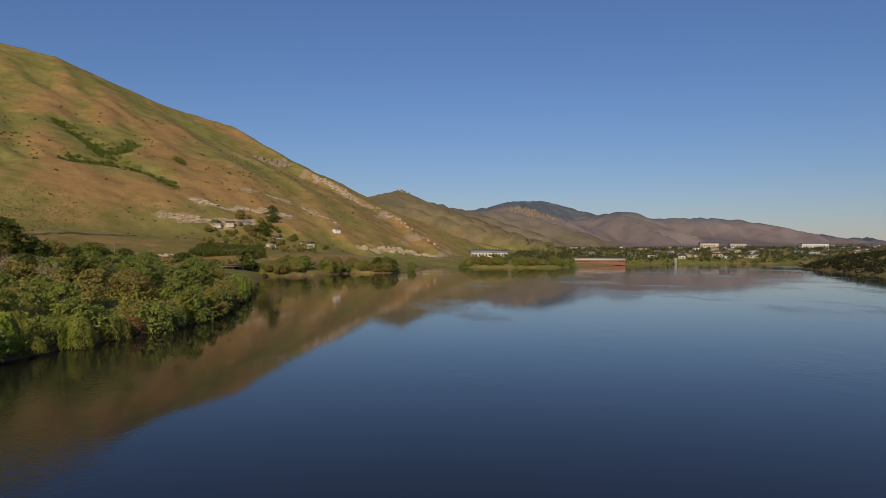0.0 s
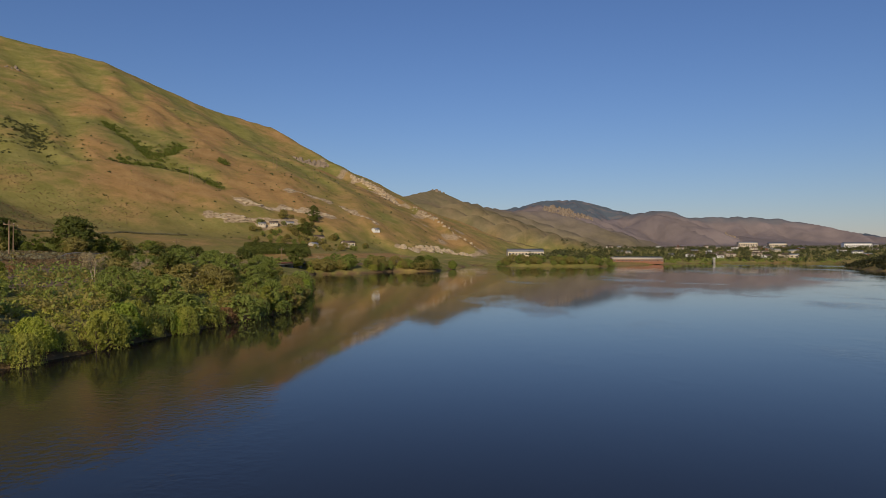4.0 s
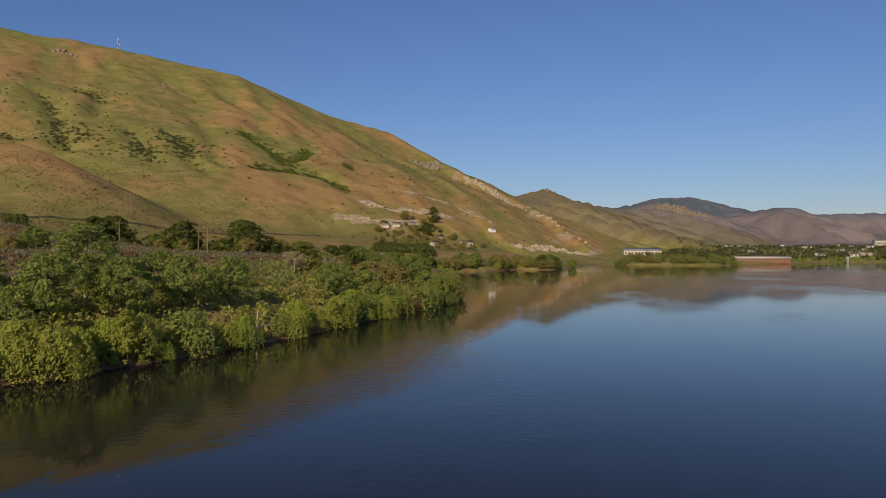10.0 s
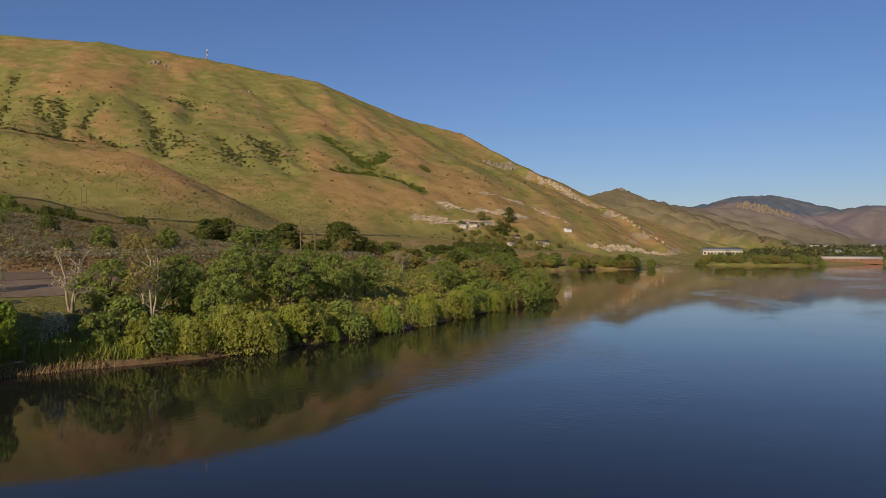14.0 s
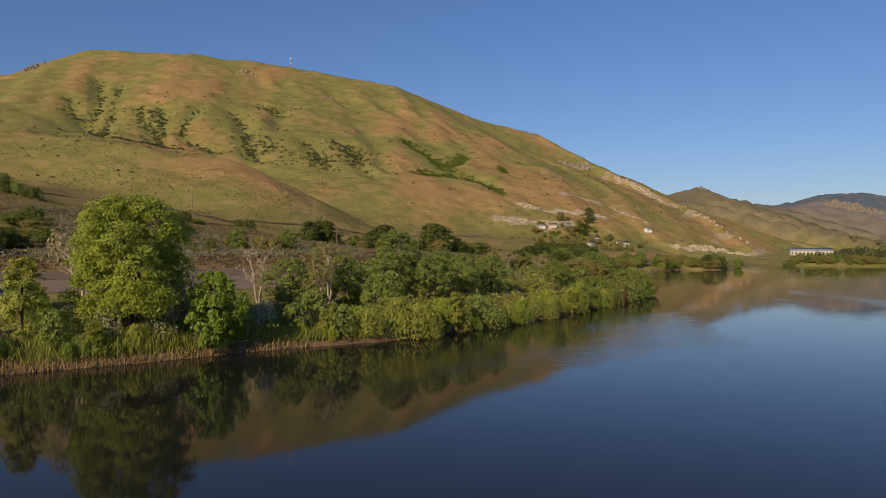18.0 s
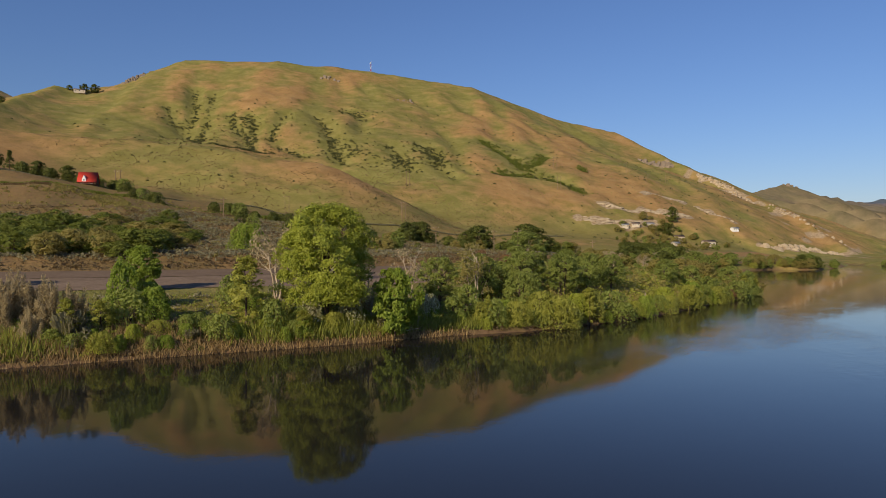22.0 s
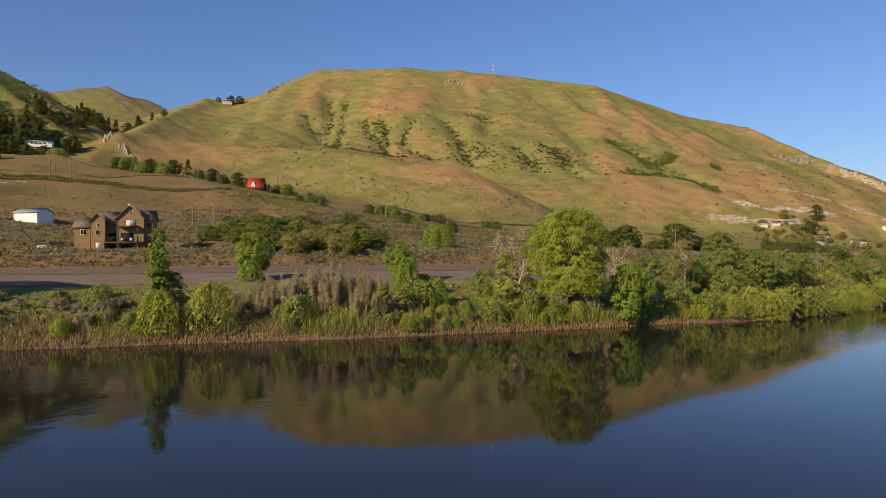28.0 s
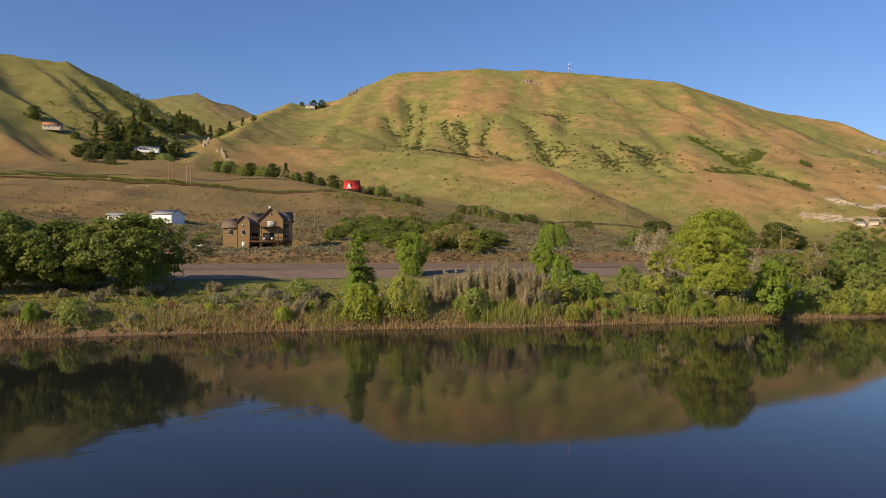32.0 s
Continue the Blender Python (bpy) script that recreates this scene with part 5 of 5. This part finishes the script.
for i in range(60):
    x, y = shore_point(r2.uniform(490, 645), r2.uniform(0.6, 7) if i % 2 else r2.uniform(7, 22))
    k = r2.choice(["green", "russet", "tan", "willow2", "sagebig", "green", "darkb", "sagebig"])
    put(k, x, y, r2.uniform(0.3, 0.6) * (1.7 if k == "sagebig" else 1), tall=r2.uniform(0.3, 0.55) * (1.7 if k == "sagebig" else 1), group="low bank bushes")


# ---------- small things on the bank ----------
post = root("white_post", "short white marker post among shore bushes", "post", at=(-56.5, 172, 0.4))
part("shaft", boxes("shaft", [(-0.18, 0.18, -0.18, 0.18, -0.4, 2.6)], WHITE), post)
part("cap", boxes("cap", [(-0.24, 0.24, -0.24, 0.24, 2.6, 2.75)], WHITE), post)
for x, y, h, lab in ((-61.0, 61.4, 3.0, "dead grey stump standing at the waterline"), (-75.5, 20.0, 1.3, "short pale stake in the mud"), (-83, 10.6, 1.8, "leaning pale stump at the water")):
    v, f = tube([(0, 0, -0.6), (0.05, 0.03, h * 0.5), (0.2, 0.05, h)], [0.17, 0.14, 0.1])
    st = tagged(new("stump", flat_mesh("stump", v, f, PALE_BARK, True)), lab, "stump")
    st.matrix_basis = Matrix.Translation((x, y, max(0, height(x, y))))
for x, y, turn, n, lab in ((-61.5, 61, 1.2, 3.5, "fallen branch lying on the muddy bank"), (-84.2, 6.5, 1.0, 4.0, "fallen pale branch at the waterline"), (-91, -4, 1.0, 3.0, "driftwood lying by the reeds")):
    v, f = joined([tube([(0, 0, 0.1), (n * 0.5, 0.15, 0.25), (n, -0.1, 0.5)], [0.16, 0.12, 0.05]), tube([(n * 0.5, 0.15, 0.25), (n * 0.8, 0.7, 0.8)], [0.07, 0.03])])
    lg = tagged(new("driftwood", flat_mesh("driftwood", v, f, PALE_BARK, True)), lab, "driftwood")
    lg.matrix_basis = Matrix.Translation((x, y, max(0.05, height(x, y)))) @ Matrix.Rotation(turn, 4, "Z")
outcrop(-59.2, 60.0, 1.1, 7, 2.0, 0.6, 22, 40, "low rust-brown mud bank with stones", RUST, (1.6, 1, 0.5))


# ---------- uncounted plants ----------
def scatter(name, label, category, centres, per, size, radius, leaf, slim=0.5, flat=0.7, seed=1):
    """Many small bushes in one mesh: rows of x, y, scale."""
    global rng
    rng = np.random.RandomState(seed)
    c = np.asarray(centres, float)
    c = c[(np.hypot(c[:, 0] + 238.5, c[:, 1] + 24.5) > 6) & (np.hypot(c[:, 0] + 236, c[:, 1] + 4) > 13)]      # clear round the house and the car
    z = ground_z(c[:, 0], c[:, 1])
    k = np.repeat(np.arange(len(c)), per)
    way = rng.normal(0, 1, (len(k), 3))
    way /= np.linalg.norm(way, axis=1)[:, None]
    way[:, 2] = np.abs(way[:, 2])
    r = (c[k, 2] * radius * rng.uniform(0.5, 1.05, len(k)))[:, None]
    p = np.column_stack([c[k, 0], c[k, 1], z[k]]) + way * r * np.array([1, 1, flat * 1.25])
    v, f = leaf_quads(p, way, size, slim)
    return tagged(new(name, flat_mesh(name, v, f, LEAF[leaf])), label, category, kind="stuff")


def band(n, s0, s1, d0, d1, lo, hi, seed, patch=0.0, soft=True):
    """Random spots in a strip along the west shore, thinned into patches."""
    r = np.random.RandomState(seed)
    here = shore_point_soft if soft else shore_point
    line = np.array([(*here(s, 0), *here(s, 1)) for s in np.arange(s0, s1 + 4, 4.0)])
    m = n * (4 if patch else 1)
    q, d = r.uniform(0, len(line) - 1.001, m), r.uniform(d0, d1, m)
    i, t = q.astype(int), (q % 1)[:, None]
    e = line[i] * (1 - t) + line[i + 1] * t
    xy = e[:, :2] + (e[:, 2:] - e[:, :2]) * d[:, None]
    keep = waves(xy[:, 0], xy[:, 1], 30, seed) >= r.uniform(-0.8, patch, m) if patch else np.ones(m, bool)
    return np.column_stack([xy, r.uniform(lo, hi, m)])[keep][:n]


scatter("sagebrush_cover", "grey-green sagebrush covering the slope above the road", "sagebrush", band(17000, 470, 960, 72, 235, 0.45, 1.15, 1, 0.5), 9, 0.36, 1.15, "sage", seed=61)
scatter("dull_scrub", "low grey-brown scrub between the sagebrush", "scrub", band(24000, 440, 980, 66, 250, 0.35, 1.0, 31, 0.3), 6, 0.4, 1.0, "dull", seed=87)
scatter("sagebrush_far", "scattered grey sagebrush on the upper slope", "sagebrush", [(x, y, s) for x, y, s in zip(*(np.random.RandomState(45).uniform(a, b, 9000) for a, b in ((-660, -250), (-120, 560), (0.6, 1.4)))) if 22 < height(x, y) < 78], 8, 0.5, 1.0, "sage", seed=62)
scatter("cut_bank_scrub", "low dry scrub on the orange road cut", "scrub", band(1700, 430, 960, 62, 80, 0.4, 1.0, 3), 10, 0.26, 0.8, "dull", seed=63)
scatter("west_slope_scrub", "olive and brown scrub on the slope below the canyon", "scrub", [(x, y, s) for x, y, s in zip(*(np.random.RandomState(41).uniform(a, b, 12000) for a, b in ((-720, -300), (-160, 240), (0.5, 1.5)))) if height(x, y) > 17], 9, 0.65, 1.4, "deep", seed=88)
scatter("west_slope_sage", "grey-brown sagebrush on the slope below the canyon", "sagebrush", [(x, y, s) for x, y, s in zip(*(np.random.RandomState(42).uniform(a, b, 14000) for a, b in ((-720, -290), (-200, 260), (0.5, 1.4)))) if height(x, y) > 17], 7, 0.5, 1.1, "dull", seed=89)
scatter("olive_scrub", "low olive scrub among the sagebrush", "scrub", band(2600, 430, 980, 74, 330, 0.5, 1.5, 4, 0.4), 16, 0.38, 1.1, "olive", seed=64)
scatter("bank_sage", "grey sagebrush between the road and the bank", "sagebrush", band(260, 540, 760, 10, 22, 0.5, 1.1, 5), 20, 0.26, 0.9, "sage", seed=65)
scatter("wood_undergrowth", "mixed green undergrowth below the bank trees", "undergrowth", band(900, 712, 935, 1, 46, 0.7, 1.8, 6, soft=False), 24, 0.34, 1.0, "olive", seed=66, flat=1.1)
scatter("wood_undergrowth", "bright green undergrowth along the bank", "undergrowth", band(600, 700, 935, 0.8, 20, 0.6, 1.6, 7, soft=False), 26, 0.32, 1.0, "willow", seed=67, flat=1.2)
scatter("wood_undergrowth", "dark green undergrowth below the bank trees", "undergrowth", band(420, 735, 945, 12, 60, 0.8, 2.0, 8), 26, 0.36, 1.1, "mid", seed=68, flat=1.1)


def along_lines(lines, n, spread, lo, hi, seed):
    r = np.random.RandomState(seed)
    out = []
    for line in lines:
        for k in range(n):
            q = r.uniform(0, len(line) - 1.001)
            a, b, t = line[int(q)], line[int(q) + 1], q % 1
            out.append((a[0] + (b[0] - a[0]) * t + r.normal(0, spread), a[1] + (b[1] - a[1]) * t + r.normal(0, spread), r.uniform(lo, hi)))
    return out


TOE = [[(-712, 524), (-672, 524), (-638, 530), (-612, 548)]]
FANS = [[(-597, 643), (-541, 618), (-497, 602)], [(-597, 643), (-560, 605), (-530, 590)], [(-668, 780), (-648, 768), (-634, 762)], [(-480, 700), (-448, 668), (-437, 643)], [(-500, 700), (-455, 655)], [(-765, 632), (-705, 600)], [(-486, 636), (-460, 616)]]
scatter("gully_shrubs", "dark shrubs growing in the hill's gullies", "shrub", along_lines(FOLDS[:7] + TOE, 56, 3.2, 0.6, 1.35, 11), 30, 0.75, 2.6, "juniper", seed=71)
scatter("gully_shrubs", "dark shrubs in the lower gullies of the hill", "shrub", along_lines([FOLDS[7], *LOWER_FOLDS[3:5]], 40, 4.0, 0.55, 1.25, 16), 26, 0.7, 2.3, "juniper", seed=70)
scatter("gully_shrubs", "dark shrubs loosely dotted beside the gullies", "shrub", along_lines(FOLDS[:8] + LOWER_FOLDS, 20, 13, 0.35, 0.8, 17), 18, 0.65, 2.1, "juniper", seed=81)
scatter("scree_shrubs", "grey-green shrubs spread over stony fans", "shrub", along_lines(FANS, 75, 8, 0.5, 1.15, 18), 24, 0.7, 2.4, "juniper", seed=82)
scatter("gully_thicket", "dense green thicket in a fold of the hill", "shrub", along_lines([[(-456, 814), (-440, 800)], [(-425, 787), (-405, 779), (-390, 768)], [(-372, 832), (-369, 791), (-357, 735)], [(-365, 815), (-358, 770)], [(-395, 772), (-366, 738)], [(-379, 690), (-363, 710), (-337, 720)]], 50, 4.5, 0.6, 1.3, 12), 44, 0.8, 3.2, "deep", seed=72)
scatter("gully_shrubs", "green shrubs along a lower fold of the hill", "shrub", along_lines([[(-325, 722), (-307, 730)], [(-296, 722), (-280, 719)], [(-309, 803), (-304, 799)]], 20, 4, 1.0, 1.9, 13), 28, 0.9, 3.0, "deep", seed=73)
# the gully's shadow is put into the leaf colour of this scrub
scatter("west_gully_shrubs", "scrub, darkened for the shadow, filling a steep gully of the western hill", "shrub", along_lines([FOLDS[8]], 130, 6, 0.5, 1.3, 19), 20, 0.7, 2.0, "shade_dark", seed=69)
r3 = np.random.RandomState(14)
spots = [(x, y, s) for x, y, s in zip(r3.uniform(-900, -200, 260), r3.uniform(330, 1000, 260), r3.uniform(0.4, 1.1, 260)) if 60 < height(x, y) < 260]
scatter("hill_shrubs", "small dark shrubs dotted over the grassy hill", "shrub", spots, 16, 0.85, 2.3, "juniper", seed=74)
rs = np.random.RandomState(43)
tufts = np.column_stack([rs.uniform(-760, -300, 7000), rs.uniform(320, 600, 7000), rs.uniform(0.4, 1.0, 7000)])
tufts = tufts[(ground_z(tufts[:, 0], tufts[:, 1]) > 26) & (waves(tufts[:, 0], tufts[:, 1], 60, 44) > -0.5)]
scatter("bench_sage", "small sagebrush dotted over the lower hill bench", "sagebrush", tufts, 5, 0.55, 0.9, "dull", seed=94)
tufts = np.column_stack([rs.uniform(-960, -180, 4500), rs.uniform(480, 1050, 4500), rs.uniform(0.3, 0.8, 4500)])
tufts = tufts[ground_z(tufts[:, 0], tufts[:, 1]) > 40]
scatter("hill_tufts", "low olive tufts over the grassy hill face", "grass tufts", tufts, 4, 0.6, 0.9, "deep", seed=95)
ledge = [(x, y, s) for x, y, s in zip(r3.uniform(-300, -30, 240), r3.uniform(560, 1050, 240), r3.uniform(0.4, 1.1, 240)) if height(x, y) > 14]
scatter("ledge_shrubs", "dark shrubs along the rocky lower hillside", "shrub", ledge, 14, 0.6, 1.7, "juniper", seed=75)
scatter("canyon_shrubs", "dark shrubs filling the canyon sides", "shrub", along_lines([[(-690, 140), (-800, 190), (-960, 350), (-1120, 430)], [(-760, 150), (-900, 200), (-1000, 330)]], 170, 24, 0.9, 2.2, 15), 24, 1.1, 3.8, "dark", seed=76)
scatter("far_shore_trees", "dense trees of the far town", "trees", [(x, 640 + y, s) for x, y, s in zip(r3.uniform(20, 1000, 2400), 60 + 1000 * r3.uniform(0, 1, 2400) ** 1.3, r3.uniform(0.7, 1.7, 2400)) if x > 20 + 0.2 * y and not (125 < x < 205 and y < 100) and not in_river(np.array([x]), np.array([640 + y]))[0]], 20, 1.5, 3.6, "juniper", seed=77, flat=1.1)
scatter("far_shore_scrub", "green scrub along the far shore", "scrub", [(x, y, s) for x, y, s in zip(r3.uniform(120, 420, 500), r3.uniform(640, 900, 500), r3.uniform(0.6, 1.4, 500)) if not in_river(np.array([x]), np.array([y]))[0] and not (125 < x < 205 and y < 740)], 30, 0.9, 2.8, "mid", seed=78)
# shade of the east bank is painted in by the darker leaf
scatter("peninsula_trees", "east bank trees with shade put into their leaf colour", "trees", [(x, y, s) for x, y, s in zip(r3.uniform(245, 420, 1300), r3.uniform(330, 720, 1300), r3.uniform(0.7, 1.5, 1300)) if not in_river(np.array([x]), np.array([y]))[0]], 30, 0.9, 2.6, "shade_dark", seed=79)
scatter("east_bank_trees", "dark trees along the east bank", "trees", [(x, y, s) for x, y, s in zip(r3.uniform(245, 420, 400), r3.uniform(-700, 330, 400), r3.uniform(0.7, 1.5, 400)) if not in_river(np.array([x]), np.array([y]))[0]], 24, 1.0, 3.0, "mid", seed=80)


def blades(name, label, spots, tall, wide, leaf, seed, lean=0.25):
    """Upright blades: rows of x, y, scale."""
    r = np.random.RandomState(seed)
    c = np.asarray(spots, float)
    n = len(c)
    z = np.maximum(ground_z(c[:, 0], c[:, 1]), -0.1)
    a = r.uniform(0, 6.28, n)
    side = np.stack([np.cos(a), np.sin(a), 0 * a], 1) * wide * c[:, 2:3]
    h = (tall * c[:, 2] * r.uniform(0.6, 1.1, n))[:, None]
    foot = np.column_stack([c[:, 0], c[:, 1], z - 0.05])
    top = foot + np.column_stack([r.normal(0, lean, n), r.normal(0, lean, n), np.ones(n)]) * h
    v = np.stack([foot - side, foot + side, top + side * 0.5, top - side * 0.5], 1).reshape(-1, 3)
    return tagged(new(name, flat_mesh(name, v, np.arange(4 * n).reshape(n, 4), LEAF[leaf])), label, "grass", kind="stuff")


blades("shore_reeds", "tall green reeds along the waterline", band(13000, 628, 722, 0.8, 5.5, 0.5, 1.2, 21, 0.7, soft=False), 1.6, 0.06, "reed", 81, 0.28)
blades("shore_straw", "dry straw-coloured grass at the water's edge", band(14000, 540, 730, -0.4, 3.2, 0.4, 1.2, 22, 0.8, soft=False), 0.75, 0.06, "straw", 82, 0.32)
scatter("bank_scrub", "low dry scrub on the bank face", "scrub", band(1500, 490, 735, 0.4, 8, 0.3, 1.0, 32, 0.3, soft=False), 20, 0.2, 0.75, "dull", seed=91, flat=1.0)
scatter("bank_weeds", "low green weeds on the bank", "weeds", band(1100, 490, 735, 0.6, 16, 0.3, 0.9, 33, 0.3, soft=False), 22, 0.17, 0.7, "willow", seed=92, flat=0.9)
scatter("bank_weeds", "dark green weeds on the bank", "weeds", band(900, 490, 735, 0.4, 14, 0.3, 0.95, 34, 0.2, soft=False), 22, 0.18, 0.75, "deep", seed=93, flat=0.9)
blades("bank_straw", "tall dry tan grass on the bank face", band(9000, 500, 660, 0.4, 6, 0.4, 1.2, 26, 0.6, soft=False), 1.1, 0.06, "straw", 86, 0.34)
blades("bank_reeds", "sparse green reeds on the bank face", band(4500, 500, 640, 0.4, 5, 0.4, 1.1, 27, 0.3, soft=False), 1.1, 0.06, "reed", 87, 0.32)
blades("bank_grass", "short green grass on the bank top", band(60000, 470, 740, 4, 24, 0.4, 1.1, 23, soft=False), 0.27, 0.09, "reed", 83, 0.4)
blades("bank_grass", "pale dry grass on the bank top", band(12000, 480, 740, 4, 24, 0.4, 1.1, 24, 0.5, soft=False), 0.42, 0.08, "dull", 84, 0.4)
blades("wood_edge_grass", "dry grass below the willow bushes", band(5000, 700, 935, 0.4, 2.8, 0.4, 1.1, 25, soft=False), 0.7, 0.07, "straw", 85, 0.32)


# ---------- the far town ----------
def far_house(x, y, long, deep, tall, wall, roof_material, turn, label, name="town_house"):
    ob = root(name, label, "building", "buildings of the far town", (x, y, height(x, y)), turn)
    part("wall", bm_mesh("wall", gable_wall(-long / 2, long / 2, -deep / 2, deep / 2, -2, tall, tall + deep * 0.2 - 0.05, "x"), wall), ob)
    part("roof", gable_roof("roof", -long / 2, long / 2, -deep / 2, deep / 2, tall, tall + deep * 0.2, roof_material, "x", 0.4, 0.3), ob)
    n = max(2, int(long / 4))
    for k in range(n):
        window(ob, -long / 2 + long * (k + 0.5) / n, tall * 0.55, long / n * 0.5, tall * 0.4, -deep / 2, WHITE, bars=0)
    return ob


for i in range(110):
    y = 900 + 900 * r2.random()
    x = 60 + 0.15 * y + r2.random() * 0.62 * y
    if in_river(np.array([x]), np.array([y]))[0]:
        continue
    far_house(x, y, r2.uniform(8, 15), r2.uniform(7, 9), r2.uniform(3, 4.5), r2.choice([WHITE, CREAM, CREAM, RUST]), r2.choice([GREY_ROOF, BROWN_ROOF, BROWN_ROOF]), r2.uniform(-0.6, 0.6), "small pale house of the far town among trees")
far_house(58, 880, 46, 18, 6.5, CREAM, GREY_ROOF, 0.1, "large cream hall with grey roof on the far shore", "hall")
far_house(163, 722, 54, 12, 3.2, RUST, CREAM, 0.12, "long low rust-red waterside shed with pale roof", "waterside_shed")
far_house(640, 1660, 44, 14, 11, CREAM, GREY_ROOF, 0, "cream apartment block in the far town", "apartment_block")
far_house(705, 1650, 40, 14, 10, CREAM, GREY_ROOF, 0, "cream apartment block in the far town", "apartment_block")
far_house(840, 1560, 60, 14, 9, WHITE, GREY_ROOF, 0, "long white block in the far town", "apartment_block")
white = root("river_marker", "pale concrete marker pier by the far shore", "marker", at=(272, 806, 0))
part("shaft", boxes("shaft", [(-1.2, 1.2, -1.2, 1.2, -2, 6)], CONCRETE), white)
part("cap", boxes("cap", [(-1.5, 1.5, -1.5, 1.5, 6, 6.6)], WHITE), white)

drop_first(*TREES.values())
